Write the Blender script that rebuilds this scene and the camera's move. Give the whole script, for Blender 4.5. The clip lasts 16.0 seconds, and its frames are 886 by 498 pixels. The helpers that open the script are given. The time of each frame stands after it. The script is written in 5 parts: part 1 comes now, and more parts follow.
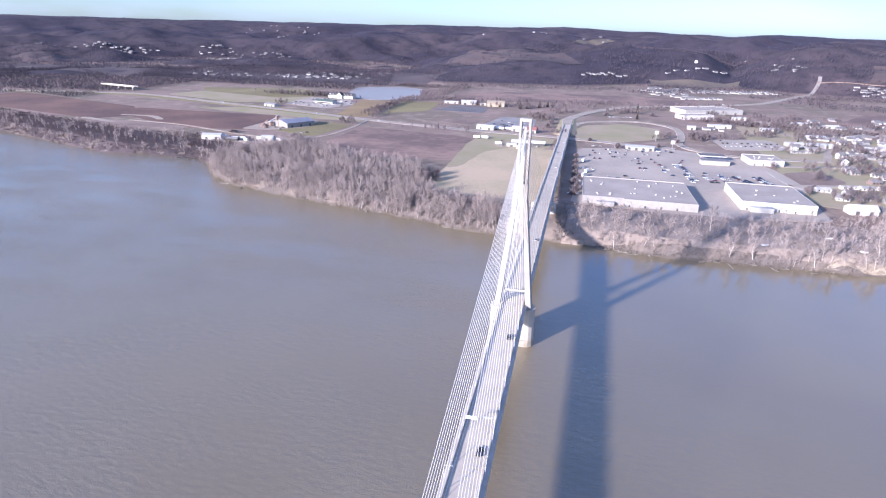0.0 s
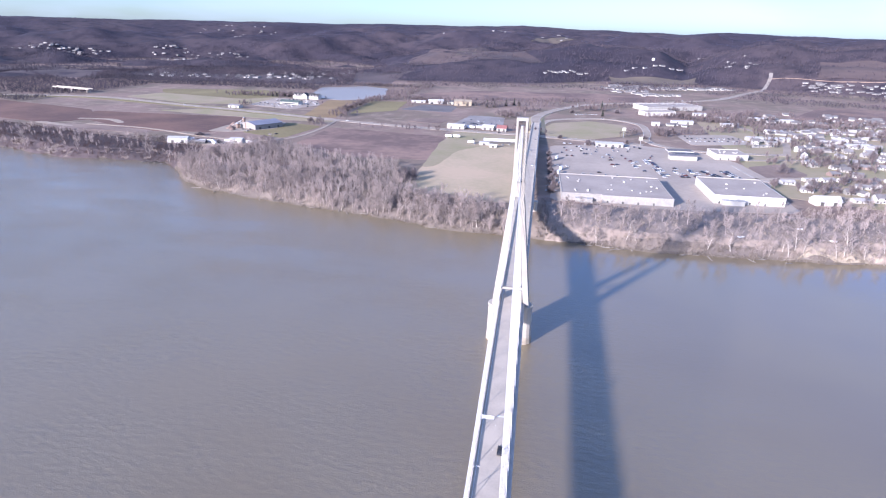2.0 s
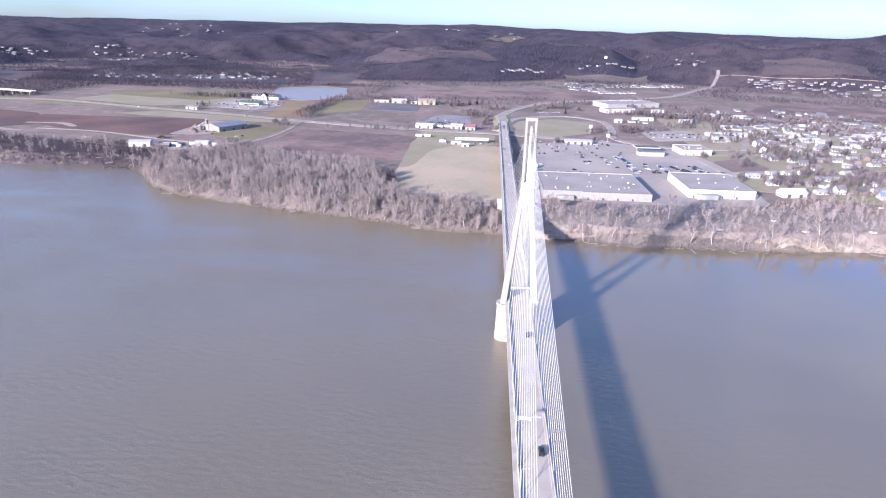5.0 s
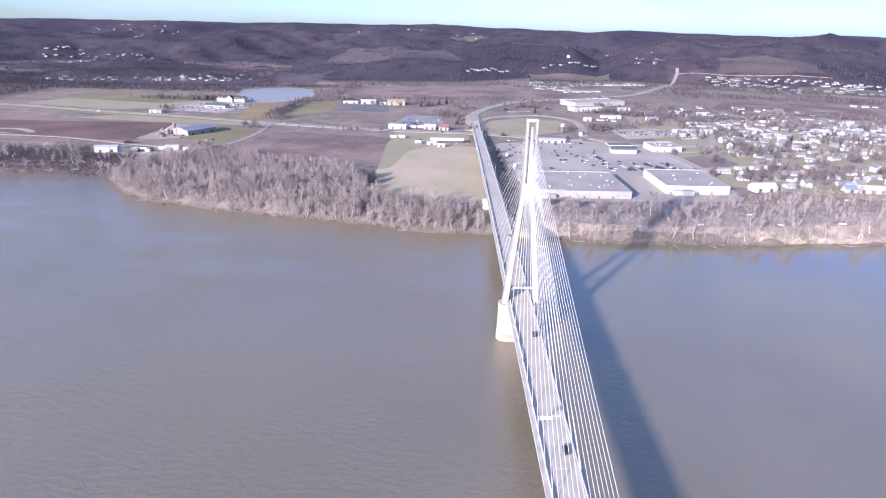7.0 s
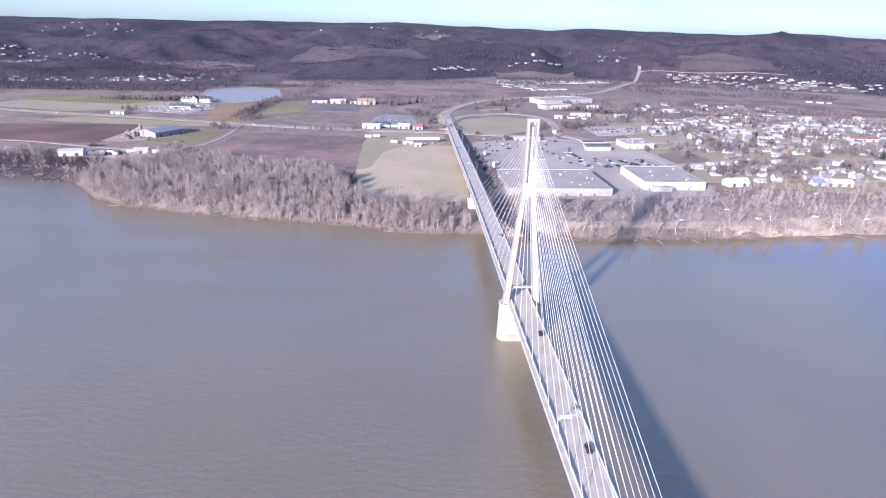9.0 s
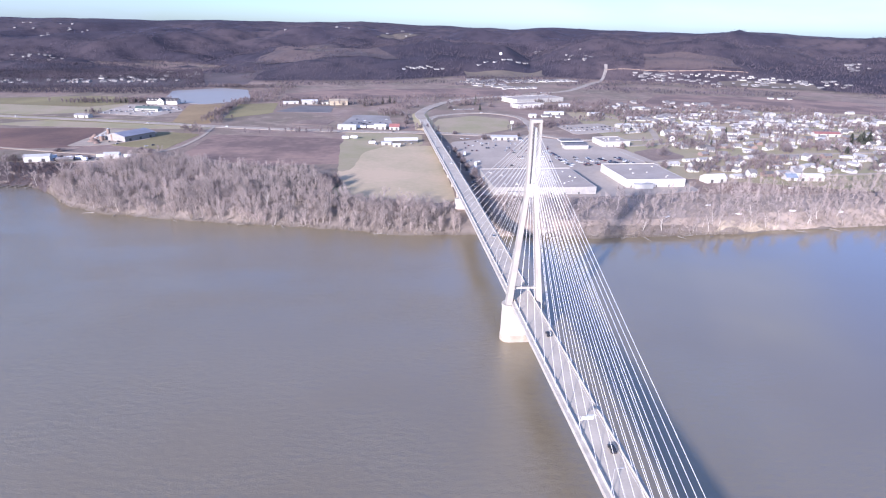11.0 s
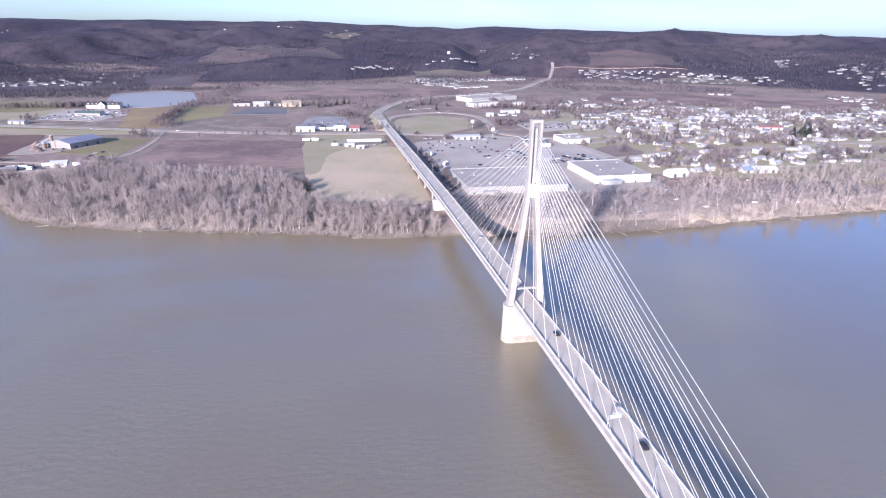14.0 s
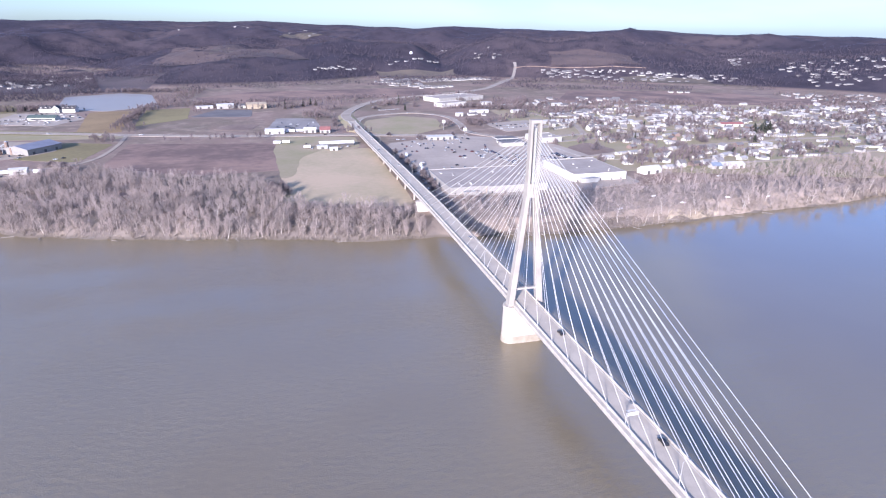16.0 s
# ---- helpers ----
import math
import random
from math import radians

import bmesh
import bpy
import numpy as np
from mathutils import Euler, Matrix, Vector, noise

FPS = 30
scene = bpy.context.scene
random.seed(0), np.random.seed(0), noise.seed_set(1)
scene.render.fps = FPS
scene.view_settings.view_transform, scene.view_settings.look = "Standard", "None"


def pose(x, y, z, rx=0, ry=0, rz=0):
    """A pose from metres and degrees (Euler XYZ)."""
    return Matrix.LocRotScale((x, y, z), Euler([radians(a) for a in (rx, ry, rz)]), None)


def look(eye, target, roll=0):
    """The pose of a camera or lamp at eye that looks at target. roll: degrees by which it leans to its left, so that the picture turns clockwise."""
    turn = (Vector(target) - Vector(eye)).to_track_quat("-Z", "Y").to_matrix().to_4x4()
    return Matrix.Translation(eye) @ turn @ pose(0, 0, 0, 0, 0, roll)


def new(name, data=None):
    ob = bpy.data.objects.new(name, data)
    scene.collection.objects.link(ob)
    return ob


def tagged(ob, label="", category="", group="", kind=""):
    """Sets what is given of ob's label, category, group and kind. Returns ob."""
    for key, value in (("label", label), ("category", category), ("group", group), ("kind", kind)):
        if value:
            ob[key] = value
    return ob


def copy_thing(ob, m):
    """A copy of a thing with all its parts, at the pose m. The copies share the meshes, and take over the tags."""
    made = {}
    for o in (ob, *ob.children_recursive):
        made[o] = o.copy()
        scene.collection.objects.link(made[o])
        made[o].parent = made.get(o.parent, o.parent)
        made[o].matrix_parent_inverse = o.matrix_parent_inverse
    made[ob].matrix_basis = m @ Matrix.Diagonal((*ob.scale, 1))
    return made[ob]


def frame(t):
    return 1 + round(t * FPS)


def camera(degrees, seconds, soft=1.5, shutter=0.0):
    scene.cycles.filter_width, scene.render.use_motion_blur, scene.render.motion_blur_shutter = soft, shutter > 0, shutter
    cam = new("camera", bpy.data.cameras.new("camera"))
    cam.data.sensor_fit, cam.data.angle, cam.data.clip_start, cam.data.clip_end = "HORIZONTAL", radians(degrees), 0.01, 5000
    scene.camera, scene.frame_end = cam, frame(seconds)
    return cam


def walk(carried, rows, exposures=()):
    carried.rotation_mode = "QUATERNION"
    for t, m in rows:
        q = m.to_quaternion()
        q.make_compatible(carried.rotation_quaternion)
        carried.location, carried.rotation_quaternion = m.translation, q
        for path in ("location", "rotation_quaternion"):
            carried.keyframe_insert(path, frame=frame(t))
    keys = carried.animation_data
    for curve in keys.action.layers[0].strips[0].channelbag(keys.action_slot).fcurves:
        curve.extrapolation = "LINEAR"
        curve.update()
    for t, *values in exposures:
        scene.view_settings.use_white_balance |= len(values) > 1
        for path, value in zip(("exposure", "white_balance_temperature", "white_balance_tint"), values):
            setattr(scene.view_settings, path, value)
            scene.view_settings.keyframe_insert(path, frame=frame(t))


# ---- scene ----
cam = camera(73.5, 16.0, soft=1.15)
PATH = [
    (0, (29.776, -266.97, 146.865), (29.324, -265.149, 146.173), 1.5),
    (0.5, (25.943, -267.592, 146.851), (25.524, -265.763, 146.158), 1.4),
    (1, (21.765, -268.483, 146.896), (21.372, -266.648, 146.203), 1.3),
    (1.5, (17.227, -269.367, 146.983), (16.866, -267.526, 146.29), 1.3),
    (2, (13.14, -270.078, 146.966), (12.812, -268.231, 146.274), 1.3),
    (2.5, (8.81, -270.634, 146.941), (8.509, -268.782, 146.248), 1.3),
    (3, (4.248, -270.81, 146.946), (3.967, -268.955, 146.253), 1.4),
    (3.5, (-0.189, -270.988, 146.966), (-0.449, -269.13, 146.273), 1.4),
    (4, (-4.393, -271.113, 146.924), (-4.627, -269.252, 146.231), 1.4),
    (6.5, (-26.997, -272.439, 147.86), (-27.08, -270.565, 147.168), 1.1),
    (7, (-31.532, -272.148, 147.888), (-31.586, -270.272, 147.196), 1.1),
    (7.5, (-35.74, -271.723, 148.016), (-35.766, -269.847, 147.322), 1.1),
    (8, (-40.16, -271.208, 148.165), (-40.154, -269.333, 147.471), 1.2),
    (8.5, (-44.689, -270.764, 148.28), (-44.652, -268.889, 147.586), 1.2),
    (9, (-49.158, -270.161, 148.347), (-49.093, -268.287, 147.652), 1.1),
    (11.5, (-70.429, -265.426, 148.969), (-70.225, -263.562, 148.274), 1.0),
    (12, (-74.643, -264.253, 148.903), (-74.407, -262.392, 148.209), 1.0),
    (12.5, (-79.018, -262.799, 148.767), (-78.748, -260.943, 148.073), 0.9),
    (13, (-83.187, -261.395, 148.848), (-82.889, -259.544, 148.153), 0.9),
    (13.5, (-87.239, -260.052, 148.977), (-86.915, -258.205, 148.282), 0.9),
    (14, (-91.453, -258.797, 149.108), (-91.103, -256.955, 148.412), 0.8),
    (14.5, (-95.735, -257.408, 149.241), (-95.357, -255.572, 148.546), 0.8),
    (15, (-99.902, -255.805, 149.377), (-99.493, -253.975, 148.681), 0.7),
    (15.5, (-104.221, -254.076, 149.344), (-103.779, -252.253, 148.649), 0.6),
    (16, (-108.729, -252.296, 149.129), (-108.254, -250.481, 148.434), 0.7),
]
walk(cam, [(t, look(eye, target, roll)) for t, eye, target, roll in PATH], [(0.0, 1.28, 5850, 22), (16.0, 1.16, 5850, 22)])

# ---- light ----
SUN_TO = Vector((-1.95, -2.85, 1.0)).normalized()
SUN_EL = math.asin(SUN_TO.z)
SUN_AZ = math.atan2(SUN_TO.x, SUN_TO.y)
world = bpy.data.worlds.new("world")
scene.world = world
world.use_nodes = True
wn, wl = world.node_tree.nodes, world.node_tree.links
wbg = wn["Background"]
sky = wn.new("ShaderNodeTexSky")
sky.sky_type, sky.sun_disc = "NISHITA", False
sky.sun_elevation, sky.sun_rotation = SUN_EL, SUN_AZ
sky.air_density, sky.dust_density, sky.ozone_density = 1.0, 0.6, 2.0
wtc, wmap = wn.new("ShaderNodeTexCoord"), wn.new("ShaderNodeMapping")
wmap.inputs["Scale"].default_value = (1.0, 1.0, 5.0)
wno, wramp, wmix = wn.new("ShaderNodeTexNoise"), wn.new("ShaderNodeValToRGB"), wn.new("ShaderNodeMix")
wno.inputs["Scale"].default_value, wno.inputs["Detail"].default_value = 2.2, 5.0
wramp.color_ramp.elements[0].position, wramp.color_ramp.elements[1].position = 0.45, 0.7
wmix.data_type = "RGBA"
wmix.inputs["B"].default_value = (2.7, 3.3, 4.1, 1)
wl.new(wtc.outputs["Generated"], wmap.inputs["Vector"])
wl.new(wmap.outputs["Vector"], wno.inputs["Vector"])
wl.new(wno.outputs["Fac"], wramp.inputs["Fac"])
wl.new(wramp.outputs["Color"], wmix.inputs["Factor"])
wtint = wn.new("ShaderNodeMix")
wtint.data_type, wtint.blend_type = "RGBA", "MULTIPLY"
wtint.inputs["Factor"].default_value = 1.0
wtint.inputs["B"].default_value = (0.51, 0.68, 1.0, 1)
wl.new(sky.outputs["Color"], wtint.inputs["A"])
wl.new(wtint.outputs["Result"], wmix.inputs["A"])
wl.new(wmix.outputs["Result"], wbg.inputs["Color"])
wbg.inputs["Strength"].default_value = 0.12
sun = new("sun", bpy.data.lights.new("sun", "SUN"))
sun.data.energy, sun.data.angle, sun.data.color = 4.5, radians(2.5), (1.0, 0.93, 0.85)
sun.matrix_world = look(SUN_TO * 500, (0, 0, 0))


# ---- materials ----
def mat(name, a, b=None, scale=0.4, rough=0.85, metal=0.0, bump=0.0, fine=None, spread=(0.35, 0.65), rnd=0.0, island=False, spec=0.4):
    """Two colours mixed by noise at two scales; rnd: change of brightness from object to object (or island to island)."""
    m = bpy.data.materials.new(name)
    m.use_nodes = True
    n, l = m.node_tree.nodes, m.node_tree.links
    p = n["Principled BSDF"]
    p.inputs["Roughness"].default_value, p.inputs["Metallic"].default_value = rough, metal
    p.inputs["Specular IOR Level"].default_value = spec
    b = b or tuple(0.72 * v for v in a)
    geo = n.new("ShaderNodeNewGeometry")
    big, small = n.new("ShaderNodeTexNoise"), n.new("ShaderNodeTexNoise")
    big.inputs["Scale"].default_value, big.inputs["Detail"].default_value = scale, 6.0
    small.inputs["Scale"].default_value, small.inputs["Detail"].default_value = fine or scale * 9, 4.0
    add, ramp, mix = n.new("ShaderNodeMath"), n.new("ShaderNodeValToRGB"), n.new("ShaderNodeMix")
    add.operation = "MULTIPLY_ADD"
    add.inputs[1].default_value = 0.35
    ramp.color_ramp.elements[0].position, ramp.color_ramp.elements[1].position = spread[0] + 0.17, spread[1] + 0.18
    mix.data_type = "RGBA"
    mix.inputs["A"].default_value, mix.inputs["B"].default_value = (*a, 1), (*b, 1)
    for t in (big, small):
        l.new(geo.outputs["Position"], t.inputs["Vector"])
    l.new(small.outputs["Fac"], add.inputs[0])
    l.new(big.outputs["Fac"], add.inputs[2])
    l.new(add.outputs[0], ramp.inputs["Fac"])
    l.new(ramp.outputs["Color"], mix.inputs["Factor"])
    out = mix.outputs["Result"]
    if rnd:
        hsv, sc = n.new("ShaderNodeHueSaturation"), n.new("ShaderNodeMapRange")
        if island:
            l.new(geo.outputs["Random Per Island"], sc.inputs["Value"])
        else:
            l.new(n.new("ShaderNodeObjectInfo").outputs["Random"], sc.inputs["Value"])
        sc.inputs["To Min"].default_value, sc.inputs["To Max"].default_value = 1 - rnd, 1 + rnd
        l.new(sc.outputs["Result"], hsv.inputs["Value"])
        l.new(out, hsv.inputs["Color"])
        out = hsv.outputs["Color"]
    l.new(out, p.inputs["Base Color"])
    if bump:
        bp = n.new("ShaderNodeBump")
        bp.inputs["Strength"].default_value, bp.inputs["Distance"].default_value = 1.0, bump
        l.new(add.outputs[0], bp.inputs["Height"])
        l.new(bp.outputs["Normal"], p.inputs["Normal"])
    return m


M_CONC = mat("tower_concrete", (0.375, 0.345, 0.31), (0.30, 0.275, 0.25), 0.15, 0.8, fine=2.0)
M_PIER = mat("pier_concrete", (0.48, 0.435, 0.38), (0.37, 0.335, 0.29), 0.12, 0.85, fine=1.2)
M_GIRD = mat("girder_concrete", (0.52, 0.475, 0.42), (0.40, 0.365, 0.325), 0.2, 0.85, fine=1.5)
M_DECK = mat("worn_deck", (0.54, 0.47, 0.39), (0.45, 0.39, 0.325), 0.12, 0.9, fine=1.4)
M_CABLE = mat("cable_sheath", (0.68, 0.66, 0.635), (0.60, 0.58, 0.56), 0.2, 0.45)
M_STEEL = mat("galvanised_steel", (0.50, 0.50, 0.51), (0.38, 0.38, 0.39), 1.0, 0.5, metal=0.3)
M_ROAD = mat("old_asphalt", (0.42, 0.35, 0.285), (0.33, 0.275, 0.225), 0.05, 0.9, fine=0.7)
M_LOT = mat("lot_asphalt", (0.46, 0.385, 0.32), (0.35, 0.295, 0.25), 0.02, 0.9, fine=0.3)
M_WET = mat("wet_asphalt", (0.36, 0.315, 0.28), (0.24, 0.215, 0.195), 0.03, 0.62, fine=0.2)
M_WET2 = mat("dark_wet_asphalt", (0.19, 0.168, 0.158), (0.13, 0.117, 0.115), 0.03, 0.7, fine=0.2)
M_PAINT = mat("road_paint", (0.75, 0.74, 0.70), (0.6, 0.59, 0.56), 0.6, 0.7)
M_GRAVEL = mat("gravel_track", (0.42, 0.345, 0.275), (0.33, 0.27, 0.215), 0.08, 0.95, fine=0.9)
M_HEAP = mat("rusty_aggregate", (0.25, 0.175, 0.145), (0.16, 0.115, 0.10), 0.3, 0.95, fine=1.5)
M_CLEAR = mat("hill_scrub_soil", (0.112, 0.083, 0.082), (0.072, 0.056, 0.061), 0.006, 0.95, fine=0.06)
M_MEADOW = mat("far_meadow_grass", (0.15, 0.122, 0.10), (0.10, 0.085, 0.075), 0.01, 0.95, fine=0.1)
M_LITTER = mat("woodland_litter", (0.115, 0.088, 0.09), (0.07, 0.056, 0.06), 0.01, 0.95, fine=0.12)
M_DIRT = mat("worn_dirt", (0.29, 0.215, 0.175), (0.19, 0.135, 0.115), 0.02, 0.95, fine=0.2)
M_BANK = mat("dry_bank_grass", (0.36, 0.29, 0.245), (0.25, 0.20, 0.17), 0.05, 0.95, fine=0.5, bump=0.3)
M_STAIN = mat("damp_concrete", (0.40, 0.345, 0.285), (0.29, 0.25, 0.20), 0.3, 0.6, fine=2.0)
M_SAND = mat("bank_sand", (0.45, 0.375, 0.29), (0.33, 0.27, 0.205), 0.08, 0.95, fine=0.6, bump=0.2)
M_WHITE = mat("white_wall", (0.54, 0.52, 0.49), (0.42, 0.405, 0.385), 0.25, 0.8, rnd=0.3)
M_FARWALL = mat("weathered_white_wall", (0.42, 0.40, 0.385), (0.30, 0.285, 0.28), 0.01, 0.85, rnd=0.35, island=True)
M_CREAM = mat("tan_metal_wall", (0.42, 0.35, 0.265), (0.34, 0.285, 0.215), 0.2, 0.8)
M_BRICK = mat("red_brick_wall", (0.25, 0.182, 0.16), (0.195, 0.142, 0.128), 0.6, 0.85, rnd=0.15)
M_TINT = mat("pale_siding", (0.38, 0.355, 0.335), (0.31, 0.295, 0.285), 0.4, 0.8, rnd=0.25)
M_ROOFG = mat("grey_roof", (0.21, 0.198, 0.20), (0.15, 0.143, 0.148), 0.3, 0.85, rnd=0.35)
M_ROOFL = mat("pale_metal_roof", (0.56, 0.55, 0.54), (0.46, 0.455, 0.45), 0.2, 0.5, rnd=0.15)
M_ROOFB = mat("blue_grey_roof", (0.27, 0.275, 0.33), (0.21, 0.215, 0.26), 0.08, 0.6)
M_ROOFH = mat("weathered_pale_shingles", (0.37, 0.355, 0.35), (0.27, 0.26, 0.26), 0.2, 0.8, rnd=0.3)
M_ROOFBLUE = mat("pale_blue_roof", (0.22, 0.26, 0.33), (0.17, 0.205, 0.27), 0.3, 0.6)
M_ROOFR = mat("red_roof", (0.30, 0.13, 0.12), (0.24, 0.105, 0.10), 0.3, 0.7)
M_FLATROOF = mat("flat_roof_membrane", (0.42, 0.36, 0.315), (0.345, 0.295, 0.26), 0.04, 0.9, fine=0.35)
M_GLASS = mat("window_glass", (0.03, 0.035, 0.045), (0.02, 0.02, 0.025), 1.0, 0.08, spec=0.6)
M_TRIM = mat("dark_trim", (0.10, 0.09, 0.09), (0.07, 0.07, 0.07), 1.0, 0.7)
M_TYRE = mat("tyre_rubber", (0.02, 0.02, 0.02), None, 3.0, 0.9)
M_BARK = mat("grey_bark", (0.35, 0.295, 0.275), (0.26, 0.22, 0.21), 0.8, 0.95, rnd=0.25)
M_PALE = mat("pale_bark", (0.56, 0.50, 0.45), (0.41, 0.365, 0.33), 0.8, 0.9, rnd=0.15)
M_TWIG = mat("bare_twigs", (0.345, 0.285, 0.265), (0.24, 0.20, 0.19), 0.02, 0.95, rnd=0.2)
M_TOWN = mat("brown_twigs", (0.20, 0.158, 0.16), (0.12, 0.098, 0.104), 0.02, 0.95, rnd=0.35, island=True)
M_DARKSCRUB = mat("dark_red_brush", (0.125, 0.085, 0.08), (0.075, 0.054, 0.055), 0.03, 0.95, rnd=0.3, island=True)
# Blue violet base colour imitates distance haze over the far ridges.
M_HAZEWOOD = mat("haze_tinted_canopy", (0.085, 0.085, 0.145), (0.055, 0.056, 0.098), 0.004, 0.95, fine=0.03, rnd=0.35, island=True)
# Bare winter woods; their violet share also puts some distance haze into the colour.
M_WOOD = mat("bare_wood_canopy", (0.088, 0.071, 0.088), (0.046, 0.039, 0.053), 0.006, 0.95, fine=0.05, rnd=0.22, island=True)
M_EVER = mat("evergreen_needles", (0.060, 0.066, 0.050), (0.038, 0.043, 0.036), 0.3, 0.95, rnd=0.25)
M_BRUSH = mat("dry_brush", (0.30, 0.247, 0.20), (0.195, 0.16, 0.132), 0.05, 0.95, rnd=0.3, island=True)
M_DRIFT = mat("driftwood", (0.30, 0.265, 0.235), (0.21, 0.185, 0.165), 0.5, 0.9, rnd=0.25)
M_SCRUB = mat("scrub_twigs", (0.38, 0.312, 0.29), (0.28, 0.232, 0.218), 0.03, 0.95, rnd=0.3, island=True)
M_BUSH = mat("dark_stems", (0.20, 0.165, 0.17), (0.14, 0.12, 0.13), 0.2, 0.95)
M_TANK = mat("white_tank_paint", (0.85, 0.85, 0.86), (0.78, 0.78, 0.8), 0.3, 0.5)
M_DOCK = mat("weathered_planks", (0.24, 0.215, 0.20), (0.17, 0.15, 0.14), 0.8, 0.9)
FIELDS = {
    "tan": mat("tan_grass", (0.53, 0.405, 0.275), (0.41, 0.338, 0.215), 0.014, 0.95, fine=0.2, bump=0.1),
    "brown": mat("ploughed_soil", (0.205, 0.118, 0.09), (0.125, 0.075, 0.064), 0.012, 0.95, fine=0.15, bump=0.15),
    "pink": mat("stubble_soil", (0.30, 0.20, 0.16), (0.165, 0.112, 0.098), 0.013, 0.95, fine=0.09, spread=(0.4, 0.6), bump=0.15),
    "green": mat("winter_grass", (0.27, 0.225, 0.11), (0.195, 0.16, 0.08), 0.012, 0.95, fine=0.2, bump=0.1),
    "gold": mat("dry_gold_grass", (0.33, 0.23, 0.12), (0.25, 0.175, 0.095), 0.015, 0.95, fine=0.2, bump=0.1),
    "lawn": mat("town_lawn", (0.30, 0.27, 0.15), (0.38, 0.30, 0.21), 0.02, 0.95, fine=0.2),
}


def water_material(name, base, rough, wave, size, ior=1.85, lee=1.0):
    """Silty water with wind lanes; lee is the share of the waves left in the sheltered water upstream and along the far bank."""
    m = bpy.data.materials.new(name)
    m.use_nodes = True
    n, l = m.node_tree.nodes, m.node_tree.links
    p = n["Principled BSDF"]
    p.inputs["Roughness"].default_value, p.inputs["IOR"].default_value = rough, ior
    geo = n.new("ShaderNodeNewGeometry")
    silt, ramp = n.new("ShaderNodeTexNoise"), n.new("ShaderNodeMix")
    silt.inputs["Scale"].default_value, silt.inputs["Detail"].default_value = 0.006, 4.0
    ramp.data_type = "RGBA"
    ramp.inputs["A"].default_value = (*base, 1)
    ramp.inputs["B"].default_value = (*(0.7 * v for v in base), 1)
    l.new(geo.outputs["Position"], silt.inputs["Vector"])
    l.new(silt.outputs["Fac"], ramp.inputs["Factor"])
    l.new(ramp.outputs["Result"], p.inputs["Base Color"])
    mp = n.new("ShaderNodeMapping")
    mp.inputs["Scale"].default_value, mp.inputs["Rotation"].default_value = (1.0, 2.2, 1.0), (0, 0, 0.5)
    l.new(geo.outputs["Position"], mp.inputs["Vector"])
    a, b = n.new("ShaderNodeTexNoise"), n.new("ShaderNodeTexNoise")
    a.inputs["Scale"].default_value, a.inputs["Detail"].default_value = 1 / size, 6.0
    b.inputs["Scale"].default_value, b.inputs["Detail"].default_value = 0.12 / size, 3.0
    s = n.new("ShaderNodeMath")
    s.operation = "MULTIPLY_ADD"
    s.inputs[1].default_value = 1.6
    for t in (a, b):
        l.new(mp.outputs["Vector"], t.inputs["Vector"])
    l.new(b.outputs["Fac"], s.inputs[0])
    l.new(a.outputs["Fac"], s.inputs[2])
    bp = n.new("ShaderNodeBump")
    wind, lane = n.new("ShaderNodeTexNoise"), n.new("ShaderNodeMapRange")
    wind.inputs["Scale"].default_value, wind.inputs["Detail"].default_value = 0.011, 3.0
    lane.inputs["From Min"].default_value, lane.inputs["From Max"].default_value = 0.35, 0.65
    lane.inputs["To Min"].default_value, lane.inputs["To Max"].default_value = 0.5 * wave, 1.35 * wave
    l.new(mp.outputs["Vector"], wind.inputs["Vector"])
    l.new(wind.outputs["Fac"], lane.inputs["Value"])
    way, calm, height = n.new("ShaderNodeVectorMath"), n.new("ShaderNodeMapRange"), n.new("ShaderNodeMath")
    way.operation, height.operation = "DOT_PRODUCT", "MULTIPLY"
    way.inputs[1].default_value = (1.0, 0.55, 0.0)
    calm.interpolation_type = "SMOOTHSTEP"
    calm.inputs["From Min"].default_value, calm.inputs["From Max"].default_value = -20, 150
    calm.inputs["To Min"].default_value, calm.inputs["To Max"].default_value = 1.0, lee
    l.new(geo.outputs["Position"], way.inputs[0])
    l.new(way.outputs["Value"], calm.inputs["Value"])
    l.new(lane.outputs["Result"], height.inputs[0])
    l.new(calm.outputs["Result"], height.inputs[1])
    l.new(height.outputs[0], bp.inputs["Distance"])
    l.new(s.outputs[0], bp.inputs["Height"])
    l.new(bp.outputs["Normal"], p.inputs["Normal"])
    return m


M_RIVER = water_material("muddy_river", (0.256, 0.205, 0.130), 0.06, 0.145, 0.65, 1.9, 0.1)
M_POND = water_material("pond_water", (0.40, 0.335, 0.27), 0.3, 0.05, 2.0, 1.25)


